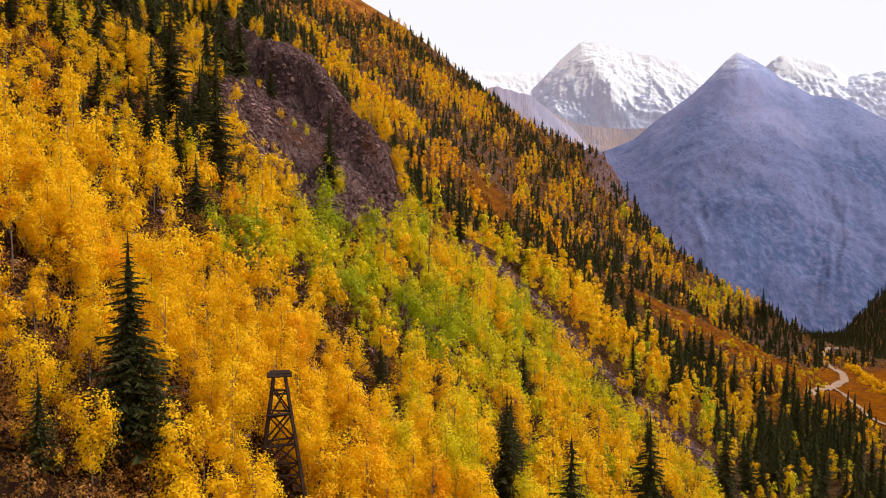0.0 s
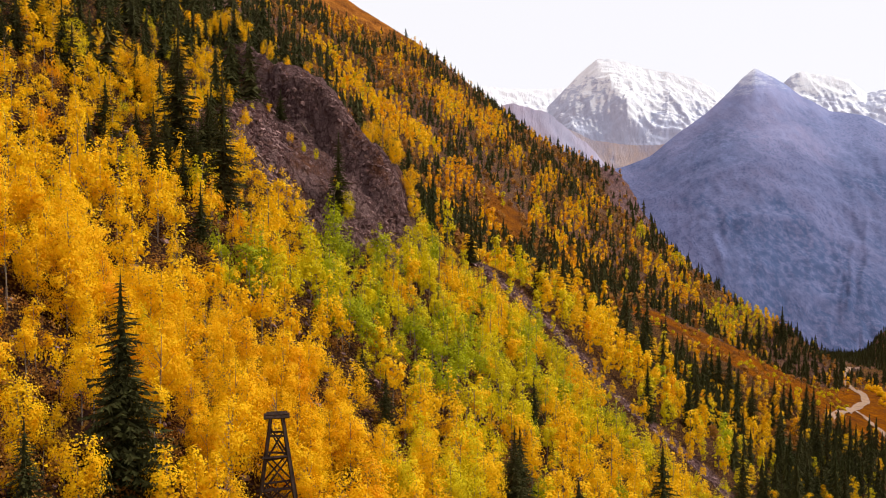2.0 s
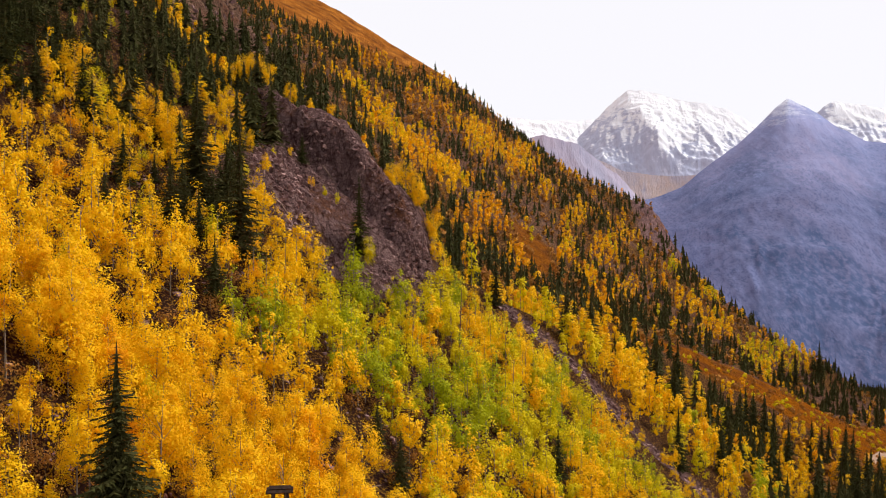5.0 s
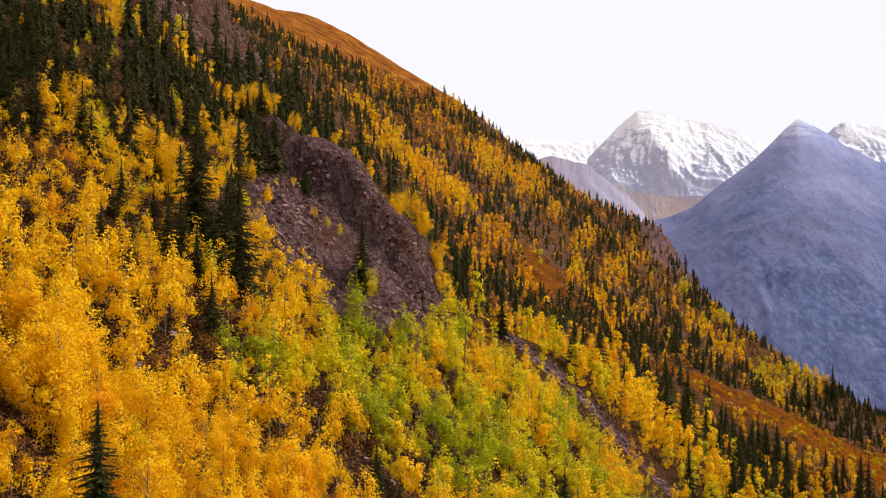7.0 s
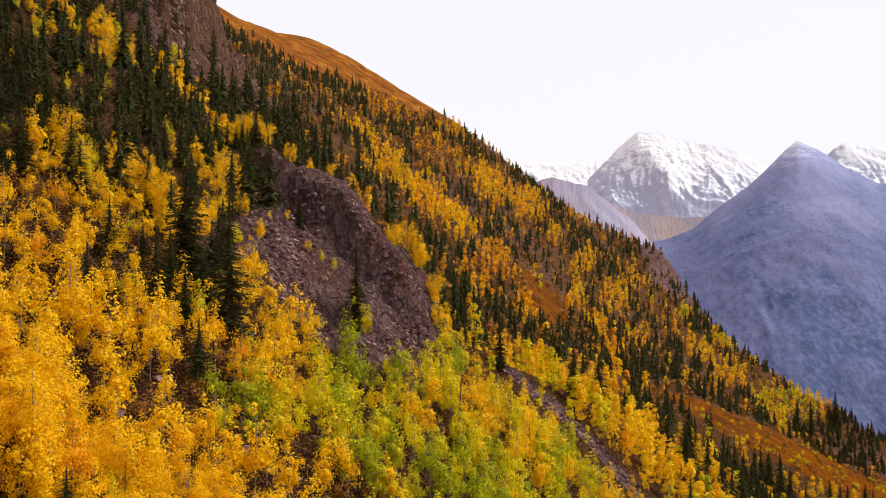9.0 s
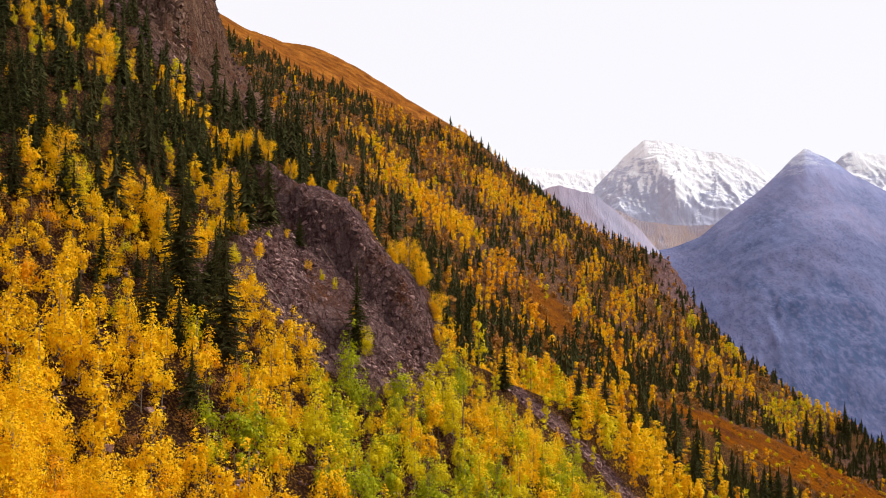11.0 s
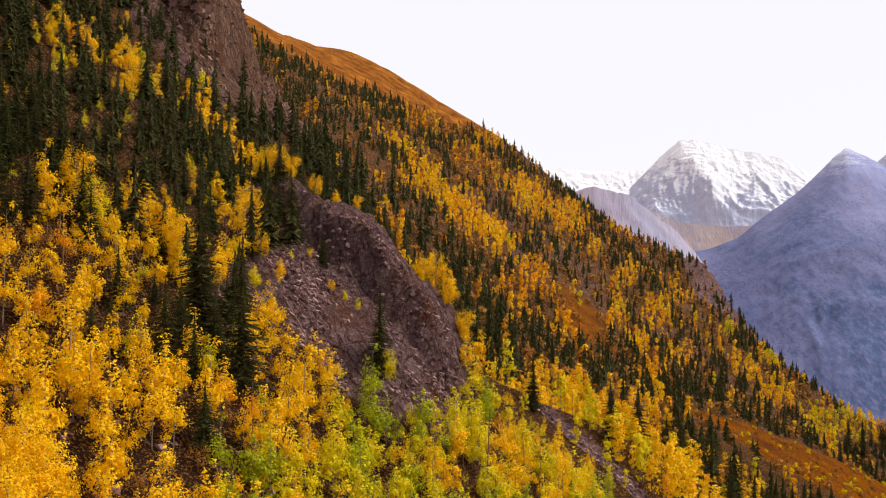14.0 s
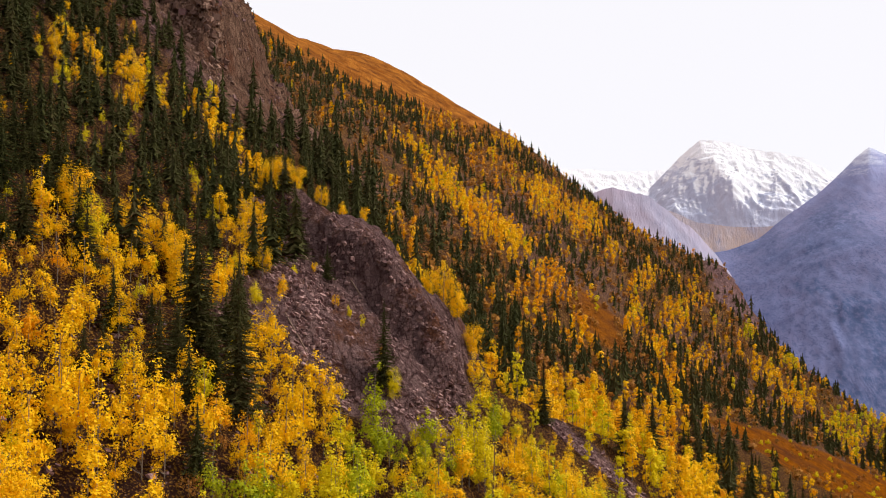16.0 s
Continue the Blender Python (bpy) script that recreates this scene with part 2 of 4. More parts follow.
M_GROUND = ground_material()
M_YELLOW = leaf_material("golden_aspen_leaves", (0.86, 0.475, 0.003), (0.92, 0.585, 0.004), (0.94, 0.605, 0.006), 0.38)
M_ORANGE = leaf_material("orange_aspen_leaves", (0.82, 0.36, 0.003), (0.89, 0.45, 0.004), (0.91, 0.48, 0.006), 0.38)
M_LIME = leaf_material("lime_aspen_leaves", (0.54, 0.46, 0.004), (0.78, 0.62, 0.005), (0.82, 0.66, 0.008), 0.38)
M_GREEN = leaf_material("green_aspen_leaves", (0.2, 0.25, 0.005), (0.43, 0.44, 0.006), (0.5, 0.5, 0.008), 0.38)
M_NEEDLE = leaf_material("spruce_needles", (0.028, 0.034, 0.01), (0.07, 0.05, 0.02), (0.065, 0.066, 0.02), 0.15, 0.04)
M_BROWN = leaf_material("dry_brush_leaves", (0.2, 0.07, 0.02), (0.4, 0.16, 0.03), (0.5, 0.24, 0.04), 0.3)
M_BARK = plain("grey_aspen_bark", (0.12, 0.09, 0.065), (0.32, 0.26, 0.2), 6)
M_TRUNK = plain("brown_spruce_bark", (0.04, 0.025, 0.018), (0.1, 0.065, 0.045), 8)
M_TIMBER = plain("weathered_dark_timber", (0.018, 0.01, 0.007), (0.075, 0.042, 0.03), 5, stretch=(1, 1, 0.2))
M_DEAD = plain("dead_grey_red_wood", (0.09, 0.045, 0.03), (0.24, 0.16, 0.12), 6)
M_PALE = plain("pale_weathered_boards", (0.3, 0.24, 0.2), (0.45, 0.38, 0.33), 3)
M_STONE = stone_material("purple_grey_stone", (0.055, 0.026, 0.025), (0.5, 0.32, 0.29))
M_TAN = stone_material("tan_pink_stone", (0.06, 0.032, 0.024), (0.46, 0.29, 0.21))
M_ROAD = plain("pale_gravel_road", (0.2, 0.115, 0.068), (0.36, 0.225, 0.145), 0.35)


# ---- mesh helpers ----
def mesh_of(name, verts, faces, mats, attrs=(), smooth=False, mat_index=None):
    """A mesh from arrays; faces all of one size; attrs: name and a value a vertex or a face."""
    me = bpy.data.meshes.new(name)
    verts, faces = np.asarray(verts, np.float32), np.asarray(faces, np.int32)
    k = faces.shape[1]
    me.vertices.add(len(verts))
    me.vertices.foreach_set("co", verts.ravel())
    me.loops.add(faces.size)
    me.loops.foreach_set("vertex_index", faces.ravel())
    me.polygons.add(len(faces))
    me.polygons.foreach_set("loop_start", np.arange(0, faces.size, k, dtype=np.int32))
    me.polygons.foreach_set("use_smooth", np.full(len(faces), smooth))
    if mat_index is not None:
        me.polygons.foreach_set("material_index", np.asarray(mat_index, np.int32))
    for mat in mats:
        me.materials.append(mat)
    for key, values in attrs:
        a = me.attributes.new(key, "FLOAT", "POINT" if len(values) == len(verts) else "FACE")
        a.data.foreach_set("value", np.asarray(values, np.float32))
    me.update(calc_edges=True)
    return me


def grid_faces(rows, cols, wrap=False):
    i, j = np.meshgrid(np.arange(rows - 1), np.arange(cols if wrap else cols - 1), indexing="ij")
    j2 = (j + 1) % cols
    return np.stack([i * cols + j, i * cols + j2, (i + 1) * cols + j2, (i + 1) * cols + j], -1).reshape(-1, 4)


# ---- ground: one sheet round the camera's way to the horizon ----
def build_ground():
    turn = np.radians(np.concatenate([np.arange(-180, -42, 3.0), np.arange(-42, 42, 0.27), np.arange(42, 180, 3.0)]))
    reach = np.concatenate([[0.02, 6, 20, 32, 42, 48], 52 * 1.0105 ** np.arange(0, 77), 116 * 1.0042 ** np.arange(0, 140), 208 * 1.0115 ** np.arange(0, 165), 208 * 1.0115**165 * 1.035 ** np.arange(1, 40)])
    r, a = np.meshgrid(reach, turn, indexing="ij")
    x, y = (r * np.sin(a)).ravel(), (r * np.cos(a)).ravel()
    z = ground(x, y)
    rock = np.clip(outcrop(x, y) + upper_cliff(x, y) + talus_strip(x, y) + far_cliff(x, y) + crest_rock(x, y) + 0.32 * step(0.45, 0.7, fbm(x, y, 35, 4, 21) * 0.5 + 0.5) * step(90, 300, y) * (1 - meadow(x, y)), 0, 1)
    me = mesh_of("ground", np.stack([x, y, z], 1), grid_faces(len(reach), len(turn), True), [M_GROUND], [("rock", rock), ("grass", meadow(x, y)), ("dome", step(650, 750, y)), ("tan", step(200, 215, y) * step(330, 300, y))], True)
    tagged(new("ground", me), "steep brown mountainside with soil, scree and dry grass", "ground", kind="structure")


build_ground()


# ---- far mountains ----
def math_node(n, l, operation, a, b2, c=None):
    m = n.new("ShaderNodeMath")
    m.operation = operation
    for socket, v in zip(m.inputs, (a, b2, c)):
        if isinstance(v, bpy.types.NodeSocket):
            l.new(v, socket)
        elif v is not None:
            socket.default_value = v
    return m.outputs[0]


def ramp(n, l, value, low, high):
    mr = n.new("ShaderNodeMapRange")
    mr.inputs[1].default_value, mr.inputs[2].default_value = low, high
    l.new(value, mr.inputs[0])
    return mr.outputs[0]


def mountain_material(name, snow_from, snow_to, low, high, snow, bands=0.5, woods_top=300, drift=0.0, bump=0.4, tan=None):
    """Rock and scree at several scales with gullies, in colours that hold the distance haze; darker and specked with
    wood towards the foot; snow from one height to another, broken by rock bands.
    """
    m, n, l, b = material(name, 0.95, 0.1)
    geo, sep, turned = n.new("ShaderNodeNewGeometry"), n.new("ShaderNodeSeparateXYZ"), n.new("ShaderNodeSeparateXYZ")
    l.new(geo.outputs["Position"], sep.inputs[0])
    l.new(geo.outputs["Normal"], turned.inputs[0])
    rock = mixed(n, l, grain(n, l, 0.02, 9, 0.15, 0.85, (1.5, 0.14, 0.25), rough=0.72), low, high)
    tan = tan or (high[0] * 1.12, high[1] * 0.95, high[2] * 0.93)
    rock = mixed(n, l, grain(n, l, 0.0035, 6, 0.42, 0.66, (1, 0.5, 0.7), rough=0.65), rock, tan)
    gullies = grain(n, l, 0.014, 6, 0.52, 0.7, (1.6, 0.16, 0.3), rough=0.65)
    rock = mixed(n, l, math_node(n, l, "MULTIPLY", gullies, 0.6), rock, [v * 1.06 for v in high])
    rock = mixed(n, l, grain(n, l, 0.02, 8, 0.56, 0.68, (1.5, 0.35, 0.7), rough=0.8), rock, [v * 0.9 for v in low])
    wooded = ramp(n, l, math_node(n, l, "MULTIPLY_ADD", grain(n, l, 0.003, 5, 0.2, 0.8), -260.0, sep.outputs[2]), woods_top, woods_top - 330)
    stands = grain(n, l, 0.0036, 7, 0.45, 0.55, (1, 0.3, 0.45), rough=0.72)
    speck = grain(n, l, 0.085, 4, 0.36, 0.56, (1, 0.35, 0.6), rough=0.7)
    sparse = grain(n, l, 0.14, 4, 0.5, 0.58, (1, 0.35, 0.6), rough=0.7)
    cover = math_node(n, l, "MULTIPLY", math_node(n, l, "MAXIMUM", math_node(n, l, "MULTIPLY", stands, speck), math_node(n, l, "MULTIPLY", sparse, 0.6)), wooded)
    # darker tone, then wood specks; both scaled from low, with its painted haze
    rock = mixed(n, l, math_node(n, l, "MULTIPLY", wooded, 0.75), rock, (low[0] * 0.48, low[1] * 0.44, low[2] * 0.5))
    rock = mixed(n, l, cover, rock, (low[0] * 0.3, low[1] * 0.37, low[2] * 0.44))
    wav = math_node(n, l, "MULTIPLY_ADD", grain(n, l, 0.016, 12, 0.25, 0.75, (0.6, 0.6, 2.2), rough=0.86), (snow_to - snow_from) * 2 * bands, sep.outputs[2])
    middle = (snow_from + snow_to) / 2 + (snow_to - snow_from) * bands
    lee = math_node(n, l, "MULTIPLY_ADD", turned.outputs[0], drift, wav)
    l.new(mixed(n, l, ramp(n, l, lee, middle - 45, middle + 45), rock, snow), b.inputs["Base Color"])
    relief(n, l, b, grain(n, l, 0.018, 9, 0.2, 0.8, (1.4, 0.18, 0.32), rough=0.74), bump, 16)
    return m


def mountain(name, crest, depth, foot, label, mat, rough_size, rough_high, seed, cols=200, rows=70, even_by=0.35, ribs=(), flow=0.8, shear=0.5):
    """A range along a crest line of (x, y, z); its face falls towards the viewer by depth metres in plan, down to the foot."""
    crest = np.array(crest, float)
    along = np.concatenate([[0], np.cumsum(np.hypot(*np.diff(crest[:, :2], axis=0).T))])
    s = np.linspace(0, along[-1], cols)
    cx, cy, cz = (np.interp(s, along, crest[:, k]) for k in range(3))
    for k in range(40):
        for line in (cx, cy):
            line[1:-1] = (line[:-2] + 2 * line[1:-1] + line[2:]) / 4
    v = np.concatenate([[-0.25, 0], np.linspace(0, 1, rows - 2) ** 1.15])[:, None]
    front = np.clip(v, 0, 1)
    even = cz.copy()
    for k in range(600):
        even[1:-1] = (even[:-2] + 2 * even[1:-1] + even[2:]) / 4
    blend = step(0.0, even_by, v)
    out = np.stack([cx, cy], 1)
    away = -out / np.linalg.norm(out, axis=1)[:, None]
    x, y = cx + away[:, 0] * v * depth, cy + away[:, 1] * v * depth
    drop = np.where(v < 0, 3.0 * -v, front * (1.15 - 0.15 * front))
    cz = cz * (1 - blend) + even * blend
    z = cz - (cz - foot) * drop + fbm(s, 0 * s, rough_size, 5, seed) * rough_high * 0.3 * step(0.1, 0.0, v)
    d = front * depth + 0 * cx
    s2 = s - shear * d + fbm(s + 0 * d, d, rough_size * 2.2, 3, seed + 5) * rough_size * 0.9
    gully, lump, fine = fbm(s2, d * flow, rough_size, 5, seed + 1, True), fbm(s2, d * (0.5 + flow), rough_size * 0.6, 6, seed + 2, True), fbm(s + 0 * d, d, rough_size * 0.22, 4, seed + 4, True)
    z = z + (0.5 * gully + 0.5 * lump + 0.16 * fine) * rough_high * np.sin(np.pi * np.clip(front * 0.9 + 0.04, 0, 1)) ** 0.7
    for at, shift, wide, high in ribs:
        z = z + high / (1 + ((cx - at - shift * front + 0.35 * wide * fbm(x, y + 0 * x, wide * 0.8, 4, seed + 3)) / wide) ** 2) ** 1.2 * np.sin(np.pi * front) * front**0.4
    me = mesh_of(name, np.stack([x, y, z], -1).reshape(-1, 3), np.delete(grid_faces(rows, cols), np.arange(cols - 1, 2 * cols - 2), 0), [mat], (), True)
    tagged(new(name, me), label, "mountain", kind="structure")


# distance haze is painted in: rock, tan and snow colours made paler and bluer
M_SNOWY = mountain_material("haze_blue_snowy_rock", 270, 600, (0.35, 0.38, 0.52), (0.5, 0.53, 0.67), (0.81, 0.82, 0.87), 0.85, -900, 300, tan=(0.45, 0.45, 0.56))
M_HAZE_SCREE = mountain_material("haze_violet_scree", 430, 620, (0.188, 0.224, 0.405), (0.285, 0.315, 0.535), (0.64, 0.67, 0.78), 0.6, 330, -40, 0.3, (0.31, 0.29, 0.455))
M_HAZE_SPUR = mountain_material("haze_pale_slate_spur", 900, 1000, (0.3, 0.3, 0.43), (0.45, 0.44, 0.56), (0.8, 0.8, 0.86), woods_top=-900, bump=0.3)
M_SADDLE = mountain_material("haze_pale_ochre_meadow", 900, 1000, (0.36, 0.37, 0.5), (0.53, 0.49, 0.56), (0.8, 0.8, 0.86), woods_top=-900, bump=0.6, tan=(0.64, 0.48, 0.39))
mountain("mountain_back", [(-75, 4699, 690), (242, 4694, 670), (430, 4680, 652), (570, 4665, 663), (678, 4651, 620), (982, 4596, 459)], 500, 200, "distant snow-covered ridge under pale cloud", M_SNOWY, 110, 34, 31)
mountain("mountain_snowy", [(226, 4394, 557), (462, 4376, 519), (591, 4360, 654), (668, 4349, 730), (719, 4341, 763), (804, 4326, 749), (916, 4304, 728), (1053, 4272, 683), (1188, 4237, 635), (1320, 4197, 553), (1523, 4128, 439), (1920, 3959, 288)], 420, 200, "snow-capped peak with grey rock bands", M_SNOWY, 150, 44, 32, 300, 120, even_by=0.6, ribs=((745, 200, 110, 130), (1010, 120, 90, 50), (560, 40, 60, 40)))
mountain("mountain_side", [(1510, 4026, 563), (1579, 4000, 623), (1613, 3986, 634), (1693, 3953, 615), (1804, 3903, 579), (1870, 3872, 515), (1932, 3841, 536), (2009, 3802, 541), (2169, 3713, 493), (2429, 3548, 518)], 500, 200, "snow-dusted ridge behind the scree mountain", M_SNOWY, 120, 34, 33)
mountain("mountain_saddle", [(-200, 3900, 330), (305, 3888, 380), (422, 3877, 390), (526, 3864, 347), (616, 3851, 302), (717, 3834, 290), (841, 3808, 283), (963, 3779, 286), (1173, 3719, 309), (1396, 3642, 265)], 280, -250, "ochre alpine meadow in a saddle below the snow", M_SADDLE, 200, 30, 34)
mountain("mountain_scree", [(150, 3600, 130), (420, 3575, 140), (571, 3554, 150), (686, 3534, 168), (800, 3510, 214), (910, 3483, 306), (1017, 3453, 386), (1105, 3426, 474), (1151, 3411, 527), (1192, 3397, 562), (1253, 3375, 523), (1313, 3352, 479), (1366, 3331, 430), (1458, 3291, 376), (1524, 3151, 339), (1594, 3003, 248), (1741, 2803, 147), (1933, 2550, 64)], 2100, -520, "hazy violet-grey scree mountain with a pointed summit", M_HAZE_SCREE, 260, 24, 35, 260, 130, 0.16, ribs=((1192, -60, 240, 30), (1400, 60, 130, 40), (1000, -80, 130, 24)), flow=0.3, shear=0.0)
mountain("mountain_spur", [(-100, 2600, 260), (60, 2600, 300), (169, 2595, 318), (256, 2587, 297), (325, 2580, 249), (394, 2570, 196), (462, 2559, 120), (505, 2549, 50), (535, 2540, -60), (565, 2525, -250), (620, 2500, -690)], 700, -700, "bare grey-brown spur behind the wooded slope", M_HAZE_SPUR, 90, 30, 36, flow=1.4, shear=1.0)


# ---- trees ----
def limb(a, b, ra, rb, sides=5):
    """A tapered limb from a to b as quads."""
    a, b = np.array(a, float), np.array(b, float)
    d = (b - a) / np.linalg.norm(b - a)
    u = np.cross(d, (0.3, 0.9, 0.2))
    u /= np.linalg.norm(u)
    w = np.cross(d, u)
    ang = np.arange(sides) * 2 * np.pi / sides
    ring = np.cos(ang)[:, None] * u + np.sin(ang)[:, None] * w
    return np.concatenate([a + ring * ra, b + ring * rb]), grid_faces(2, sides, True)


def joined(pieces):
    verts, faces, n = [], [], 0
    for v, f in pieces:
        verts.append(v)
        faces.append(f + n)
        n += len(v)
    return np.concatenate(verts), np.concatenate(faces)


def leaf_cards(centres, outward, sizes, rng):
    """Small leaf clumps as loose triangles that face mostly away from their twig."""
    n = len(centres)
    face = outward / (np.linalg.norm(outward, axis=1)[:, None] + 1e-6) + rng.normal(size=(n, 3)) * 0.24 + (0, 0, 0.25)
    face /= np.linalg.norm(face, axis=1)[:, None]
    u = np.cross(face, rng.normal(size=(n, 3)))
    u /= np.linalg.norm(u, axis=1)[:, None]
    w = np.cross(face, u)
    s = sizes[:, None]
    v = np.stack([centres - u * s, centres + u * s * 0.7 - w * s * 0.9, centres + u * s * 0.5 + w * s], 1).reshape(-1, 3)
    return v, np.arange(3 * n).reshape(-1, 3)


def aspen_mesh(rng, high, wide, bare, blobs, per_blob, leaf):
    """Trunk and crown arrays of one aspen."""
    lean = rng.uniform(-0.04, 0.04, 2) * high
    pieces = [limb((0, 0, -0.8), (lean[0] * 0.5, lean[1] * 0.5, high * 0.5), 0.0095 * high, 0.007 * high), limb((lean[0] * 0.5, lean[1] * 0.5, high * 0.5), (lean[0] * 0.9, lean[1] * 0.9, high * 0.86), 0.006 * high, 0.0015 * high, 4)]
    cards, ways = [], []
    lobes = [(0.0, 0.0, bare, 1.0, 0.8)]
    for k in range(5):
        a, low = rng.uniform(0, 2 * np.pi), rng.uniform(bare, bare + 0.3)
        lobes.append((math.cos(a) * wide * 0.6, math.sin(a) * wide * 0.6, low, min(0.9, low + rng.uniform(0.3, 0.55)), rng.uniform(0.4, 0.65)))
    for k in range(blobs):
        ox, oy, low, top, girth = lobes[k % 6]
        s = rng.uniform(0.03, 1)
        t = low + (top - low) * s
        r = wide * girth * (1 - s) ** 0.6 * (0.55 + 1.1 * s)
        a, q = rng.uniform(0, 2 * np.pi), rng.uniform(0.2, 1) ** 0.45
        c = np.array([lean[0] * t + ox + np.cos(a) * r * q, lean[1] * t + oy + np.sin(a) * r * q, t * high])
        if k % 3 == 0:
            root = (lean[0] * t * 0.8, lean[1] * t * 0.8, max(t - 0.16, bare * 0.8) * high)
            pieces.append(limb(root, c, 0.0035 * high, 0.0012 * high, 3))
        spread = wide * rng.uniform(0.18, 0.3)
        away = rng.normal(size=(per_blob, 3))
        away *= (rng.uniform(0.4, 1.7, per_blob) / np.linalg.norm(away, axis=1))[:, None]
        cards.append(c + away * (spread, spread, spread * 1.15))
        out = np.array([c[0], c[1], (t - 0.5 * (bare + 1)) * high * 0.5])
        ways.append(away / (np.linalg.norm(away, axis=1)[:, None] + 1e-6) + 1.1 * out / (np.linalg.norm(out) + 1e-6))
    tips = np.concatenate(cards)
    v, f = leaf_cards(tips, np.concatenate(ways), rng.uniform(0.6, 1.3, len(tips)) * leaf, rng)
    return joined(pieces), (v, f)


def spruce_mesh(rng, high, wide, levels, arms, fine):
    """Trunk and needle arrays of one spruce: drooping whorls of feathered branches that narrow to a tip."""
    trunk = limb((0, 0, -0.8), (0, 0, high * 0.97), 0.014 * high, 0.003 * high)
    tris = []
    for k in range(levels):
        s = (k + rng.uniform(0, 0.6)) / levels
        z = high * (0.05 + 0.93 * s)
        reach = wide * (1 - s) ** 0.85 * rng.uniform(0.7, 1.15) + 0.012 * high
        count = max(5, int(arms * (1 - 0.45 * s)))
        for j in range(count):
            a = 2 * np.pi * (j + rng.uniform(0, 0.8)) / count
            n = reach * rng.uniform(0.55, 1.15)
            d, side = np.array([np.cos(a), np.sin(a), 0]), np.array([-np.sin(a), np.cos(a), 0])
            root, droop = np.array([0, 0, z]), -n * rng.uniform(0.1, 0.42)
            tip = root + d * n + (0, 0, droop + n * 0.08)
            tris.append([root + (0, 0, 0.03 * n), root - (0, 0, 0.05 * n), tip])
            for e in range(fine):
                f = 0.15 + 0.85 * (e + rng.uniform(0, 1)) / fine
                p = root + (tip - root) * f + (0, 0, -0.1 * n * f * (1 - f))
                w = n * (0.42 - 0.26 * f) * rng.uniform(0.6, 1.2)
                q = d * rng.uniform(0.35, 0.8) + side * (1 if e % 2 else -1) * rng.uniform(0.5, 1) + (0, 0, -rng.uniform(0.05, 0.55))
                half = d * n * (0.03 + 0.36 / fine) + (0, 0, rng.uniform(-0.05, 0.05) * n)
                tris.append([p - half, p + half, p + q * w])
    v = np.array(tris).reshape(-1, 3)
    return trunk, (v, np.arange(len(v)).reshape(-1, 3))


def skirt_spruce(rng, high, wide, tiers, sides):
    """A far spruce: a short trunk and tiers of ragged, drooping branch skirts."""
    trunk = limb((0, 0, -0.8), (0, 0, high * 0.3), 0.014 * high, 0.01 * high, 4)
    tris, n = [], sides * 2
    for k in range(tiers):
        s = k / tiers
        top, reach = high * (0.1 + 0.9 * (k + 1.25) / (tiers + 0.25)), wide * 1.12 * (1 - s) ** 0.9 * rng.uniform(0.85, 1.15)
        low = high * (0.06 + 0.9 * s)
        ang = (np.arange(n) + rng.uniform(0, 1)) * 2 * np.pi / n
        r = reach * np.where(np.arange(n) % 2 == 0, rng.uniform(0.55, 1.35, n), rng.uniform(0.18, 0.5, n))
        z = low + np.where(np.arange(n) % 2 == 0, rng.uniform(-0.06, 0.03, n), rng.uniform(0.0, 0.07, n)) * high
        rim = np.stack([np.cos(ang) * r, np.sin(ang) * r, z], 1)
        for j in range(n):
            tris.append([(0, 0, min(top, high)), rim[j], rim[(j + 1) % n]])
    v = np.array(tris, float).reshape(-1, 3)
    return trunk, (v, np.arange(len(v)).reshape(-1, 3))


def far_aspen(rng, high, wide, clumps, cards, leaf):
    """A far aspen: a plain trunk and a ragged upright crown of small cards."""
    trunk = limb((0, 0, -0.8), (0, 0, high * 0.8), 0.012 * high, 0.005 * high, 3)
    s = rng.uniform(0.08, 1, clumps)
    a, q = rng.uniform(0, 2 * np.pi, clumps), rng.uniform(0.3, 1, clumps)
    r = wide * (1 - s) ** 0.5 * (0.5 + s) * q
    centre = np.stack([np.cos(a) * r, np.sin(a) * r, s * high], 1)
    away = rng.normal(size=(clumps, cards, 3))
    away /= np.linalg.norm(away, axis=2)[..., None]
    tips = (centre[:, None] + away * rng.uniform(0.3, 0.75, (clumps, cards, 1)) * wide * 0.55).reshape(-1, 3)
    ways = (away + 1.2 * np.stack([np.cos(a), np.sin(a), s * 2 - 1], 1)[:, None]).reshape(-1, 3)
    return trunk, leaf_cards(tips, ways, rng.uniform(0.6, 1.3, len(tips)) * leaf, rng)


def with_core(arrays, rng, high, wide, core=0.72):
    """Adds inner skirts to a branched spruce, as triangles."""
    trunk, (v, f) = arrays
    cv, cf = skirt_spruce(rng, high, wide * core, 14, 4)[1]
    return trunk, (np.concatenate([v, cv]), np.concatenate([f, cf + len(v)]))


def tree_thing(name, crown_name, arrays, bark, leaves, label, category, group):
    """A tree with trunk and crown, standing at the origin to be copied."""
    (tv, tf), (lv, lf) = arrays
    top = new(name)
    for part_name, v, f, mat in (("trunk", tv, tf, bark), (crown_name, lv, lf, leaves)):
        ob = new(part_name, mesh_of(part_name, v, f, [mat]))
        ob.parent = top
    return tagged(top, label, category, group)


def standing(x, y, turn, size, lean=0.0):
    return Matrix.LocRotScale((x, y, float(ground(x, y)) - 0.1), Euler((lean, lean * 0.5, turn)), (size, size, size))


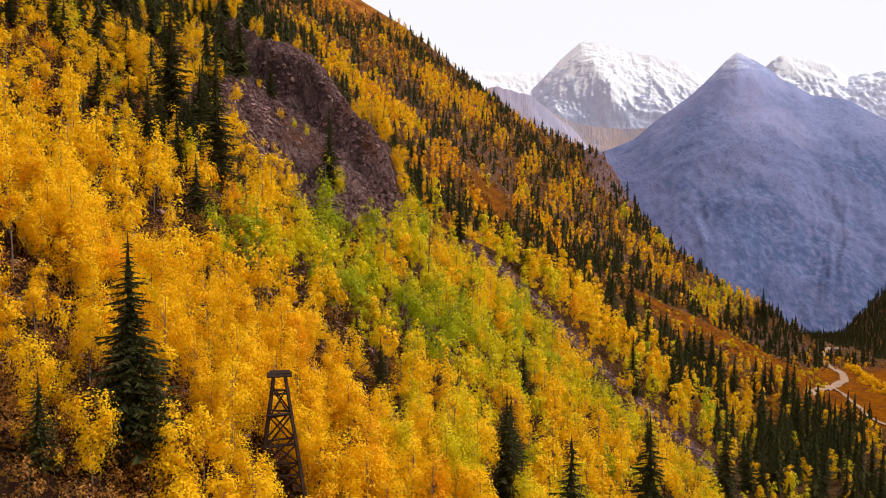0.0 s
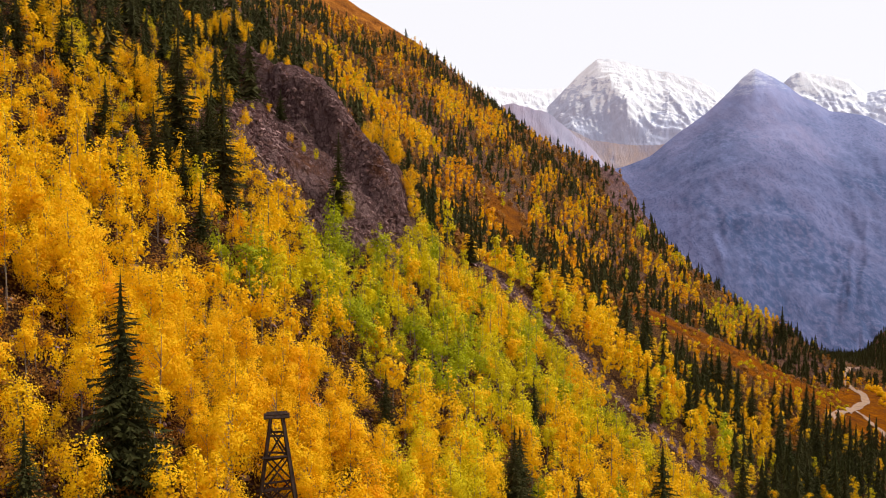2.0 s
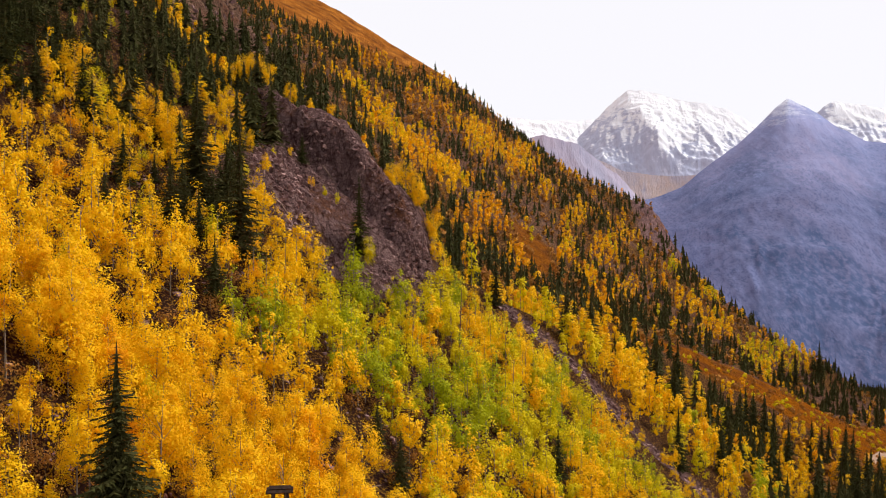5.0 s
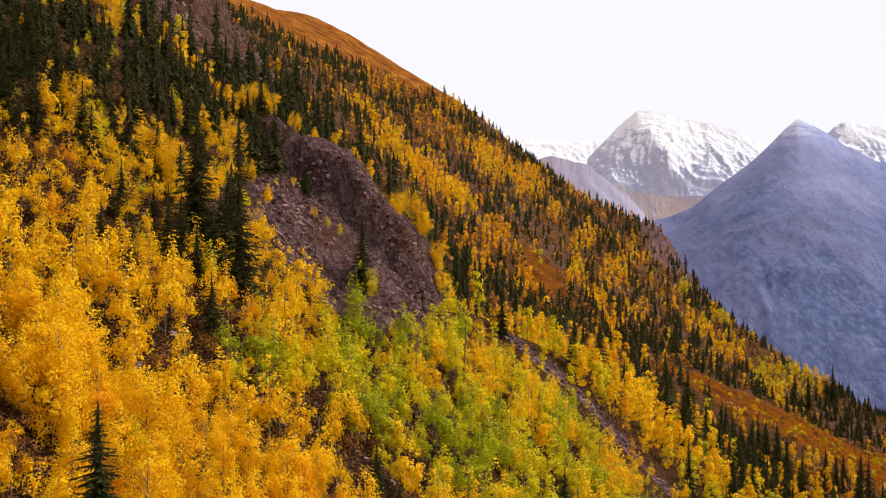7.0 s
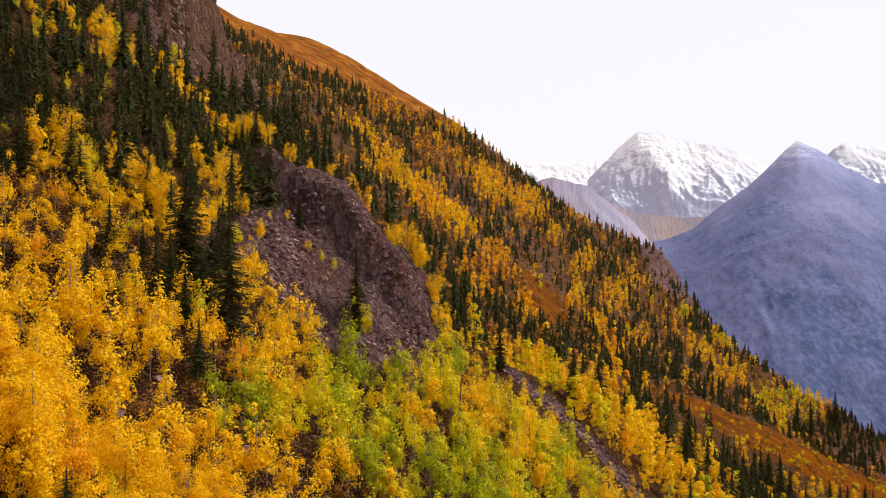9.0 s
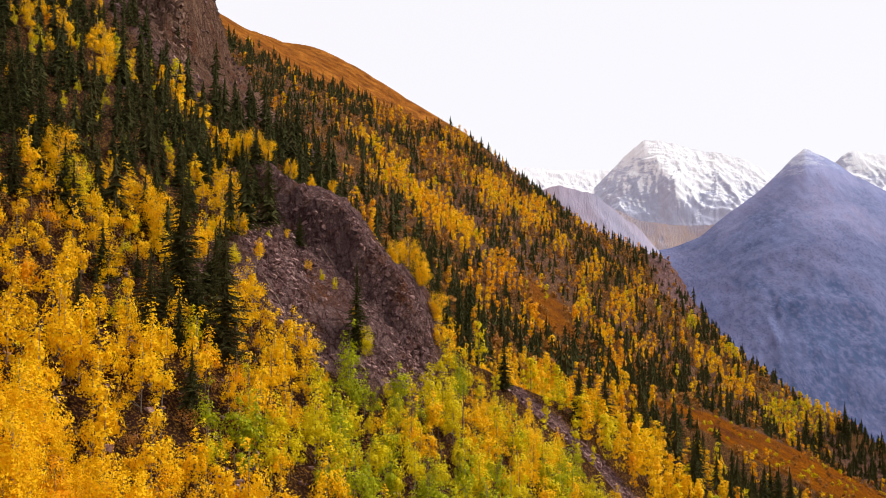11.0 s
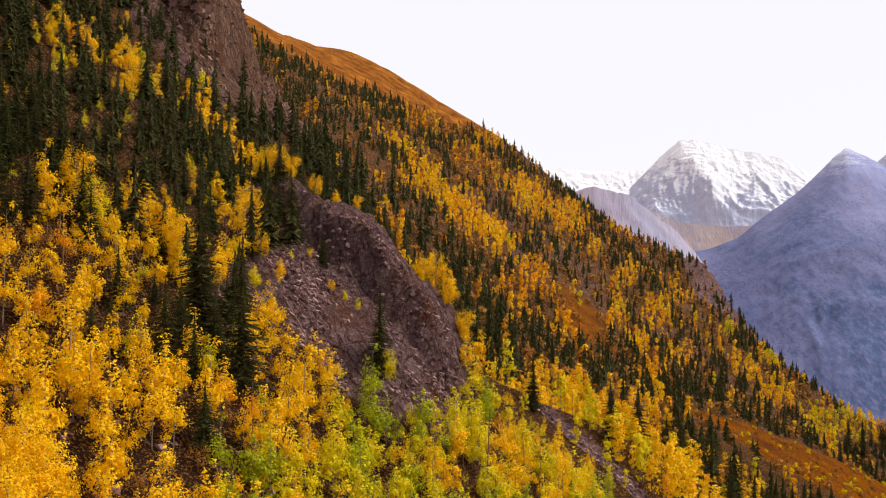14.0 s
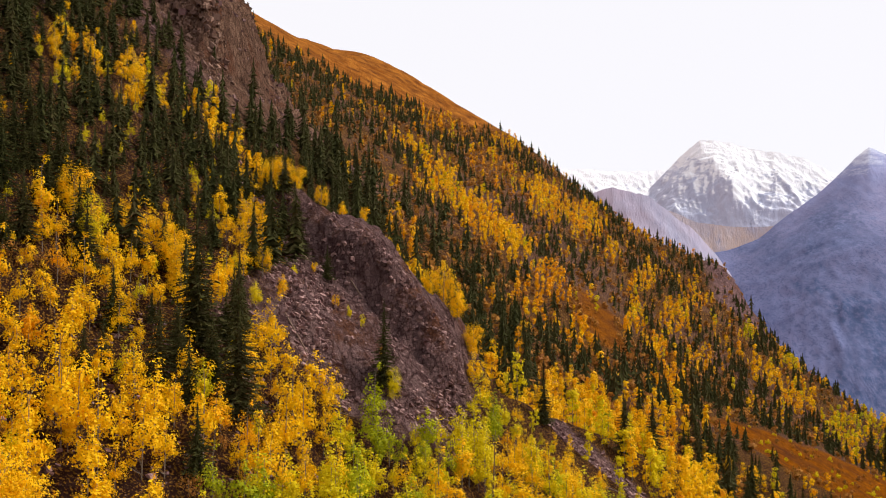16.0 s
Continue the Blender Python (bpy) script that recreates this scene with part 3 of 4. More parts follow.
def place_copy(ob, x, y, turn, size, used):
    """The first use moves the tree itself, later ones copy it."""
    m = standing(x, y, turn, 1)
    ob2 = copy_thing(ob, m) if used else ob
    ob2.matrix_basis = standing(x, y, turn, size)
    return ob2


rng = np.random.default_rng(7)


def scattered(x0, x1, y0, y1, gap, seed):
    """Places on the plan, one a cell of a jittered grid."""
    r = np.random.default_rng(seed)
    gx, gy = np.meshgrid(np.arange(x0, x1, gap), np.arange(y0, y1, gap), indexing="ij")
    gx, gy = gx.ravel() + r.uniform(0, gap, gx.size), gy.ravel() + r.uniform(0, gap, gx.size)
    keep = np.abs(gx) < 0.66 * gy + 25
    return gx[keep], gy[keep], r


def patch(x, y, rows):
    """1 inside any of the oval stands (place, half length, half width, turn of the length), 0 well outside."""
    best, ragged = np.zeros(np.shape(x)), fbm(x, y, 14, 2, 48) * 0.35
    for cx, cy, long, wide, turn in rows:
        c, s = math.cos(radians(turn)), math.sin(radians(turn))
        u, v = ((x - cx) * c + (y - cy) * s) / long, ((y - cy) * c - (x - cx) * s) / wide
        best = np.maximum(best, step(1.3, 0.75, np.hypot(u, v) + ragged))
    return best


GOLD_STANDS = [(-102, 638, 26, 14, 99), (-74, 594, 62, 14, 93), (-49, 601, 79, 13, 91), (-29, 568, 67, 17, 93), (-4, 782, 90, 17, 88), (31, 798, 81, 14, 85), (-53, 936, 31, 15, 82), (52, 725, 32, 6, 81), (93, 657, 48, 10, 76), (56, 587, 50, 6, 81), (100, 593, 31, 7, 70), (67, 547, 50, 5, 81), (71, 692, 35, 7, 76), (155, 651, 32, 13, 66), (178, 658, 58, 9, 69)]
RIDGE_STANDS = [(212, 665, 66, 13, 69), (262, 735, 76, 14, 60), (196, 745, 40, 8, 66), (160, 735, 35, 7, 70), (-63, 190, 12, 5, 94), (-18, 196, 16, 5, 60)]
ORANGE_STANDS = [(1, 511, 55, 10, 84), (-9, 456, 29, 9, 87), (18, 438, 47, 7, 86), (60, 446, 45, 6, 78)]
BRUSH_STANDS = [(-51, 776, 91, 24, 88), (30, 522, 52, 19, 86), (-101, 844, 94, 19, 84)]
UPPER_GOLD = [(-54, 114, 8, 5, 100), (-48, 122, 13, 7, 108), (-49, 106, 9, 6, 108), (-53, 96, 6, 4, 100), (-44, 100, 8, 6, 108), (-31, 126, 9, 3, 100), (-46, 151, 10, 4, 110), (-58, 190, 12, 7, 80), (-71, 212, 16, 5, 88), (-79, 155, 10, 4, 105), (-74, 169, 14, 5, 100), (-68, 190, 16, 5, 95), (-40, 132, 6, 3, 105)]
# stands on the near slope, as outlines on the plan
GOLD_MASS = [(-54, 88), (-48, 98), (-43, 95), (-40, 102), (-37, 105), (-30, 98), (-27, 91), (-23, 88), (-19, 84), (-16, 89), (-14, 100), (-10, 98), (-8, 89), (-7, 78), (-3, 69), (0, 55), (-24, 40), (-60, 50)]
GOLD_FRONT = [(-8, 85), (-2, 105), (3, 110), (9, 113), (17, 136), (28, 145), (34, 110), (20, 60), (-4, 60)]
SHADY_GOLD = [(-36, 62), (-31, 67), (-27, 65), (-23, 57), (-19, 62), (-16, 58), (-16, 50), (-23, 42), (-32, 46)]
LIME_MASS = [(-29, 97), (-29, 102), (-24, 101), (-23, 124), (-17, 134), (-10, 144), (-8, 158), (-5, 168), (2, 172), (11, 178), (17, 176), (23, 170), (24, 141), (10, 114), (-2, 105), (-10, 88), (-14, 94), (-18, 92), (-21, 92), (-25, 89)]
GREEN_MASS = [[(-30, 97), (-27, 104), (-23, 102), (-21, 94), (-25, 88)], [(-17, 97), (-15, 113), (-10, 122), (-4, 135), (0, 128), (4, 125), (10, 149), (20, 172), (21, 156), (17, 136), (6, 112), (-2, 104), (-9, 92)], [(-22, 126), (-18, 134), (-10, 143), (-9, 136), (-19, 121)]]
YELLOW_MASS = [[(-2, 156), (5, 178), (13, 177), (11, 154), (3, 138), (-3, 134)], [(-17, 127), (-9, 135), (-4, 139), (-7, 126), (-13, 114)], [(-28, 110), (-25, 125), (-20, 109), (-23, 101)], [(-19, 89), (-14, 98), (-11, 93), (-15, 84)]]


def inside(x, y, outline, soft=2.5):
    """1 inside an outline on the plan, 0 outside, over a ragged edge."""
    x, y = np.asarray(x, float), np.asarray(y, float)
    odd, near = np.zeros(x.shape, bool), np.full(x.shape, 1e9)
    for (ax, ay), (bx, by) in zip(outline, outline[1:] + outline[:1]):
        if ay != by:
            odd ^= ((ay > y) != (by > y)) & (x < (bx - ax) * (y - ay) / (by - ay) + ax)
        f = np.clip(((x - ax) * (bx - ax) + (y - ay) * (by - ay)) / ((bx - ax) ** 2 + (by - ay) ** 2), 0, 1)
        near = np.minimum(near, np.hypot(x - ax - f * (bx - ax), y - ay - f * (by - ay)))
    return step(-soft, soft, np.where(odd, near, -near) + fbm(x, y, 6, 2, 47) * soft)


LOW_GOLD = [(36, 201, 30, 7, 72), (4, 262, 50, 7, 86), (16, 300, 45, 6, 84), (84, 262, 20, 6, 68), (58, 198, 16, 6, 66), (93, 282, 22, 7, 65), (48, 206, 13, 5, 75), (39, 172, 8, 4, 71)]
LOW_LIME = [(24, 268, 55, 8, 82), (40, 310, 30, 6, 78), (63, 199, 19, 5, 67), (58, 236, 18, 4, 75), (24, 138, 9, 4, 68), (32, 152, 13, 4, 76), (18, 131, 8, 4, 78)]
LOW_SPRUCES = [(88, 284, 30, 9, 65), (66, 248, 16, 6, 62), (285, 700, 60, 14, 62), (245, 628, 40, 8, 62), (108, 245, 40, 9, 52), (124, 268, 18, 8, 52)]


def wood_mix(x, y):
    """Shares of aspen and spruce on the plan, and the aspens' greenness, redness, and the share of brush."""
    n2, n3 = fbm(x, y, 9, 2, 42), fbm(x, y, 60, 3, 43)
    bare = np.clip(outcrop(x, y) * 1.3 + talus_strip(x, y) * 1.4 + meadow(x, y) * 1.05 + upper_cliff(x, y) * (0.15 + 0.75 * step(205, 216, y + (x + 85) * 0.2)) + far_cliff(x, y) * 0.6 + crest_rock(x, y) * 0.75, 0, 1)
    near = np.maximum(step(262, 225, y + 0.35 * x), step(60, 70, x) * step(285, 255, y))
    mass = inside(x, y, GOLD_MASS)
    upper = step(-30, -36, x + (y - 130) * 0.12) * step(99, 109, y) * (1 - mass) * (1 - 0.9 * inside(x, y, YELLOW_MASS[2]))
    low = step(60, 70, x + n2 * 5) * step(285, 255, y)
    behind = step(0, 10, y - 192 - np.maximum(0, x + 15) * 0.6) * step(0, 10, 12 - x)
    gold_up = patch(x, y, UPPER_GOLD)
    stand = np.maximum(patch(x, y, LOW_GOLD), patch(x, y, LOW_LIME))
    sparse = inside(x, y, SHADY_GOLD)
    aspen_near = (1 - 0.72 * sparse) * (1 - 0.14 * (1 - mass)) * (1 - 0.4 * talus_apron(x, y)) * np.clip(0.98 - 0.72 * upper - 0.82 * low * (1 - stand) - 0.6 * behind * (1 - stand) + 0.66 * upper * gold_up, 0, 1)
    spruce_near = np.clip(0.74 * upper * (1 - 0.85 * gold_up) + 0.07 * low + 0.8 * patch(x, y, LOW_SPRUCES) + 0.45 * behind * (1 - stand), 0, 1)
    gold, orange, brush, ridge = patch(x, y, GOLD_STANDS), patch(x, y, ORANGE_STANDS), patch(x, y, BRUSH_STANDS), patch(x, y, RIDGE_STANDS)
    front = step(370, 330, y) * step(20, 30, x)
    speck = step(0.25, 0.5, n3 + n2 * 0.5) * 0.15
    aspen_far = np.clip(0.05 + speck + 0.1 * front + 0.8 * stand + 0.8 * np.maximum(gold, np.maximum(orange * 0.8, ridge)) + 0.15 * brush, 0, 0.97)
    spruce_far = np.clip(0.45 - 0.16 * front + 0.5 * patch(x, y, LOW_SPRUCES) - 0.45 * stand - 0.53 * np.maximum(gold, ridge) - 0.5 * orange - 0.62 * brush, 0.03, 1)
    clump = step(-0.3, 0.25, fbm(x, y, 45, 3, 44))
    spruce_far = spruce_far * (0.35 + 1.1 * clump)
    aspen = near * aspen_near + (1 - near) * aspen_far
    spruce = near * spruce_near + (1 - near) * spruce_far
    tone = 0.3 * step(-14, 0, x) + 0.3 * patch(x, y, LOW_LIME) - 0.25 * patch(x, y, LOW_GOLD) + 0.3 * upper * (1 - 0.5 * gold_up)
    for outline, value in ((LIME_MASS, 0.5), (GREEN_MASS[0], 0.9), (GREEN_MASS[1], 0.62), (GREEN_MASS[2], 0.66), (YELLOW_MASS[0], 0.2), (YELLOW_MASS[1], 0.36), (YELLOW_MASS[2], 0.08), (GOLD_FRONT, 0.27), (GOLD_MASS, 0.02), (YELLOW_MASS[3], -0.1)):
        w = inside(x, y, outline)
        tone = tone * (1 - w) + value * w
    green = near * tone + (1 - near) * (0.1 + 0.3 * ridge)
    red = (1 - near) * np.clip(orange * 0.6 + brush * 0.5 + 0.24 - 0.24 * ridge, 0, 1) + near * (0.05 + 0.3 * mass * step(-0.1, 0.3, n3 + n2 * 0.4))
    return aspen * (1 - bare), spruce * (1 - bare), np.clip(green + n2 * 0.2 * (green > 0.1), 0, 1), red, (1 - near) * np.clip(brush * 0.8 + 0.3, 0, 1) * (1 - bare)


def high_slope(x, y):
    """1 high on the near slope, where the trees stay small, but for the golden stands there."""
    return step(-34, -44, x + (y - 130) * 0.1) * step(92, 104, y) * step(250, 225, y) * (1 - 0.75 * patch(x, y, UPPER_GOLD))


def below_view(x, y, z):
    """Places so far down the slope that nothing of them shows."""
    return z + 24 < -0.40 * np.hypot(x, y)


HERO_SPRUCES = [(-37.5, 116, 21.5), (-30.2, 111.5, 20), (-29.3, 98.7, 8), (-19.2, 141, 14), (-31.3, 152.3, 6), (3.7, 184.8, 13), (20.4, 201, 15), (28.2, 218, 15), (53, 231, 20), (38, 230, 11), (-38, 158, 10), (-6.9, 90.7, 6.5), (227, 655, 27), (243, 672, 30), (278, 714, 32), (141, 335, 13), (-24.8, 50, 6.2), (12.5, 128, 8), (-21.7, 56.9, 15.5), (10.4, 65.8, 20.7), (24.5, 96.2, 22.6), (8.3, 99.8, 9.6), (-10, 95.2, 5.6), (59.1, 211.6, 10.7), (72, 182.8, 14.8), (82, 235, 6.6), (41.9, 180.7, 14.3), (49.8, 220.7, 14.7), (61.2, 232.3, 10.7), (85.9, 309.3, 14.4), (91.4, 318, 10), (94.1, 307.2, 19), (97.1, 307.5, 19), (100.8, 306.3, 18.4), (93.2, 311.9, 13.9), (102.6, 303, 16.9), (104.7, 294.2, 17.8), (56.2, 199.9, 13.5), (49.4, 193.6, 6.5), (122.7, 321.2, 13.3), (124.9, 317.4, 14.6), (132.6, 308.9, 20.5), (124.7, 296.8, 19.6), (52.2, 150, 23.3), (125.3, 271.1, 19.4), (91.5, 227.4, 20.9), (113.6, 253.9, 20.4), (36.5, 145.2, 8.5), (118.7, 272.5, 20.5), (106.6, 256.7, 20.3), (88.4, 227.9, 15.9), (146.7, 310, 13.2), (27.9, 210.3, 8.6), (52.5, 333.8, 11), (46.9, 339.2, 13.9), (44.7, 231.5, 8.6), (69.1, 333.8, 9.7), (101, 240, 17), (96, 232, 19), (110, 262, 18), (122, 284, 17), (129, 290, 19), (137, 285, 16), (120, 262, 15), (140, 300, 15), (6.8, 86.8, 13), (89.6, 259.3, 16), (103.8, 267.3, 15), (103.9, 258.3, 16), (124.1, 273.2, 17), (125.2, 260.3, 17), (115.3, 226.7, 17), (115.4, 218.4, 16), (101.9, 188.3, 16), (102.4, 232.2, 17), (91.8, 216.5, 16), (97.6, 207.9, 16), (97.0, 194.9, 15), (68.1, 181.5, 15), (92.0, 176.0, 15)]


HERO_ASPENS = [(-46, 166, 8, 0), (-43.5, 164.5, 7, 0), (-48.5, 167, 7, 0), (-41.5, 168, 6, 0), (-38, 171, 5, 0), (-34, 172, 4, 0), (-30, 173, 4, 0), (-26, 174, 4, 0), (-22, 175, 5, 0), (-18, 177, 7, 0), (-15, 175, 8, 0), (-12, 173, 9, 0), (-9, 172, 8, 0), (-29, 149, 2.4, 0), (-26.5, 148, 2.6, 2), (-33, 150.5, 2.2, 0), (-24, 147, 2.2, 2), (-20.5, 146, 2, 0), (-35, 146, 2.5, 2), (-38, 140, 5, 0), (-34, 138, 4, 0), (-36.5, 133, 4.5, 2), (-17.5, 140, 5, 2), (-12, 133, 6, 3), (-56.8, 120, 9.5, 0), (-53, 118, 8, 2), (-49, 131, 9, 0), (-46.5, 128, 9, 0), (-44, 126, 8, 0)]


def in_front(x, y, hx, hy):
    """Whether a place crowds the open side of one of the nearest spruces."""
    near = hy < 105
    u, v = (hx[near] * y - hy[near] * x) / np.hypot(hx[near], hy[near]), np.hypot(hx[near], hy[near]) - math.hypot(x, y)
    return bool(np.any((np.abs(u) < 1.7) & (v > 0) & (v < 9)))


def plant_near():
    """The nearest few hundred aspens and spruces, each a thing of its own; gives back the places left over."""
    kinds = [("golden", M_YELLOW, "aspen with dense golden-yellow autumn leaves on the slope"), ("orange", M_ORANGE, "aspen with orange autumn leaves on the slope"), ("lime", M_LIME, "aspen with yellow-green turning leaves on the slope"), ("green", M_GREEN, "aspen with green leaves among turning aspens")]
    stock = {}
    for key, mat, label in kinds:
        stock[key] = [[tree_thing("aspen_tree", "crown", aspen_mesh(rng, h, w, b, 52, 62, 0.092), M_BARK, mat, label, "tree", "aspens on the near slope"), False] for h, w, b in ((7.8, 1.95, 0.12), (9.0, 2.1, 0.16), (6.6, 1.8, 0.08))]
    stock["thin"] = [[tree_thing("aspen_tree", "crown", aspen_mesh(rng, h, w, b, 24, 54, 0.1), M_BARK, M_YELLOW, "thin young aspen with sparse golden leaves and bare trunk", "tree", "aspens on the near slope"), False] for h, w, b in ((7.5, 1.3, 0.4), (6, 1.2, 0.35), (8.5, 1.3, 0.5))]
    hero = [[tree_thing("spruce_tree", "needles", with_core(spruce_mesh(rng, 10, w, lv, ar, fn), rng, 10, w, 0.4), M_TRUNK, M_NEEDLE, "tall dark green spruce with drooping branches", "tree", "spruces on the near slope"), False] for w, lv, ar, fn in ((2.15, 42, 13, 18), (1.7, 42, 12, 9), (2.7, 28, 10, 8), (2.25, 32, 11, 7))]
    for k, (x, y, h) in enumerate(HERO_SPRUCES):
        item = hero[2 if h < 10 else (1 if k < 2 or 120 < y < 200 else (0 if y < 110 else 3))]
        place_copy(item[0], x, y, k * 1.7, h / 10, item[1])
        item[1] = True
    for k, (x, y, h, tone) in enumerate(HERO_ASPENS):
        item = stock[kinds[tone][0]][k % 3]
        place_copy(item[0], x, y, k * 2.1, h / 8, item[1])
        item[1] = True
    x, y, r = scattered(-75, 40, 48, 125, 2.75, 51)
    aspen, spruce, green, red, brush = wood_mix(x, y)
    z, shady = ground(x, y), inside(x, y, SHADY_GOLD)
    small = high_slope(x, y)
    order = np.argsort(np.hypot(x, y))
    hx, hy = np.array([h[0] for h in HERO_SPRUCES]), np.array([h[1] for h in HERO_SPRUCES])
    left, made = [], 0
    for k in order:
        u = r.uniform()
        if below_view(x[k], y[k], z[k]) or np.hypot(x[k] - hx, y[k] - hy).min() < 2.4 or in_front(x[k], y[k], hx, hy) or np.hypot(x[k] + 12.6, y[k] - 62) < 2.6:
            continue
        if u < spruce[k]:
            item = hero[2]
            size = r.uniform(0.45, 1.05)
        elif u < spruce[k] + aspen[k]:
            if made >= 290:
                left.append(k)
                continue
            made += 1
            g = green[k] + r.normal() * 0.15
            key = "green" if g > 0.62 else "lime" if g > 0.34 else "orange" if r.uniform() < red[k] else "golden"
            if key == "golden" and r.uniform() < 0.8 * shady[k]:
                key = "thin"
            item, size = stock[key][r.integers(3)], r.uniform(0.62, 1.15) * (1 - 0.55 * small[k])
        else:
            continue
        place_copy(item[0], float(x[k]), float(y[k]), r.uniform(0, 6.28), size, item[1])
        item[1] = True
    for item in [i for s in stock.values() for i in s] + hero:
        if not item[1]:
            for o in (*item[0].children, item[0]):
                bpy.data.objects.remove(o)
    return x[left], y[left]


def wood(name, label, bark, leaves, variants, places):
    """Many far trees as one thing of trunks and crowns."""
    tv, tf, lv, lf, tint, nt, nl = [], [], [], [], [], 0, 0
    for x, y, z, turn, size, k in places:
        (a, b), (c, d) = variants[k]
        m = np.array([[math.cos(turn), -math.sin(turn), 0], [math.sin(turn), math.cos(turn), 0], [0, 0, 1]]) * size
        tv.append(a @ m.T + (x, y, z))
        tf.append(b + nt)
        lv.append(c @ m.T + (x, y, z))
        lf.append(d + nl)
        tint.append(np.full(len(d), (x * 12.9898 + y * 78.233) % 1.0))
        nt, nl = nt + len(a), nl + len(c)
    if not places:
        return
    top = tagged(new(name), label, "trees", kind="stuff")
    for n2, v, f, mat, at in (("trunks", tv, tf, bark, ()), ("crowns", lv, lf, leaves, [("tint", np.concatenate(tint))])):
        ob = new(n2, mesh_of(n2, np.concatenate(v), np.concatenate(f), [mat], at))
        ob.parent = top
        ob["kind"] = "stuff"


def plant_far(left_x, left_y):
    r0 = np.random.default_rng(9)
    mid_a = [aspen_mesh(r0, h, w, 0.08, 24, 28, 0.146) for h, w in ((7.2, 1.75), (8.6, 1.9), (6.2, 1.6))]
    mid_s = [with_core(spruce_mesh(r0, h, w, 18, 8, 4), r0, h, w, 0.68) for h, w in ((11, 3.1), (14, 3.6), (8, 2.7))]
    low_a = [far_aspen(r0, h, w, 26, 9, 0.27) for h, w in ((7.6, 1.75), (9, 1.85), (6.6, 1.6))]
    low_s = [with_core(spruce_mesh(r0, h, w, 13, 6, 2), r0, h, w, 0.72) for h, w in ((12, 3.1), (15, 3.5), (9, 2.7))]
    far_a = [far_aspen(r0, h, w, 14, 6, 0.54) for h, w in ((7.5, 1.8), (8.6, 1.9), (6.2, 1.6))]
    far_s = [skirt_spruce(r0, h, w, 6, 4) for h, w in ((9.5, 2.2), (12, 2.5), (7, 1.9))]
    brush_v = [far_aspen(r0, 2.2, 1.2, 7, 6, 0.4) for k in range(3)]
    hx, hy = np.array([h[0] for h in HERO_SPRUCES]), np.array([h[1] for h in HERO_SPRUCES])
    zones = (("among the crags", (-150, 130, 125, 175, 2.65), mid_a, mid_s), ("below the crag", (-170, 160, 175, 330, 3.4), low_a, low_s), ("on the far slope", (-430, 330, 330, 1060, 5.35), far_a, far_s), ("across the valley", (250, 800, 600, 1160, 6.6), far_a, far_s))
    for n, (where, (x0, x1, y0, y1, gap), av, sv) in enumerate(zones):
        x, y, r = scattered(x0, x1, y0, y1, gap, 61 + n)
        if n == 0:
            x, y = np.concatenate([x, left_x]), np.concatenate([y, left_y])
        aspen, spruce, green, red, brush = wood_mix(x, y)
        if n == 0:
            aspen[-len(left_x):], spruce[-len(left_x):] = 1, 0
        if n == 3:
            aspen, spruce, brush = aspen * 0, 0.95 * step(0.46, 0.49, x / y + 0.0003 * (y - 900)), brush * 0
        z = ground(x, y)
        crest = far_crest(x)
        lists = {"spruce": [], "golden": [], "orange": [], "lime": [], "green": [], "brush": []}
        for k in range(len(x)):
            u, turn, size, v = r.uniform(), r.uniform(0, 6.28), r.uniform(0.55, 1.25), r.integers(3)
            if below_view(x[k], y[k], z[k]) or (n == 2 and y[k] > crest[k] + 25) or np.hypot(x[k] - hx, y[k] - hy).min() < 2.5:
                continue
            if n < 2 and x[k] > 62 and u < spruce[k]:
                size = size * 1.05
            if n < 2:
                size = size * (1 - 0.45 * float(talus_apron(x[k], y[k]))) * (1 - 0.42 * float(high_slope(x[k], y[k])))
            if n < 2 and u > spruce[k]:
                size = size * (1 - 0.25 * float(high_slope(x[k], y[k])))
            row = (x[k], y[k], z[k] - 0.1, turn, size, v)
            if u < spruce[k]:
                lists["spruce"].append(row)
            elif u < spruce[k] + aspen[k]:
                g = green[k] + r.normal() * 0.15
                lists["green" if g > 0.62 else "lime" if g > 0.34 else "orange" if r.uniform() < red[k] else "golden"].append(row)
            elif u < spruce[k] + aspen[k] + brush[k]:
                lists["brush"].append((*row[:4], size * 1.9, v))
        for key, mat, text in (("golden", M_YELLOW, "golden-yellow aspens"), ("orange", M_ORANGE, "orange aspens"), ("lime", M_LIME, "yellow-green aspens"), ("green", M_GREEN, "green aspens")):
            wood(f"{key}_aspen_wood", f"{text} crowded together {where}", M_BARK, mat, av, lists[key])
        wood("spruce_wood", f"dark green spruces standing close together {where}", M_TRUNK, M_NEEDLE, sv, lists["spruce"])
        wood("brush", f"low russet brush between the trees {where}", M_BARK, M_BROWN, brush_v, lists["brush"])


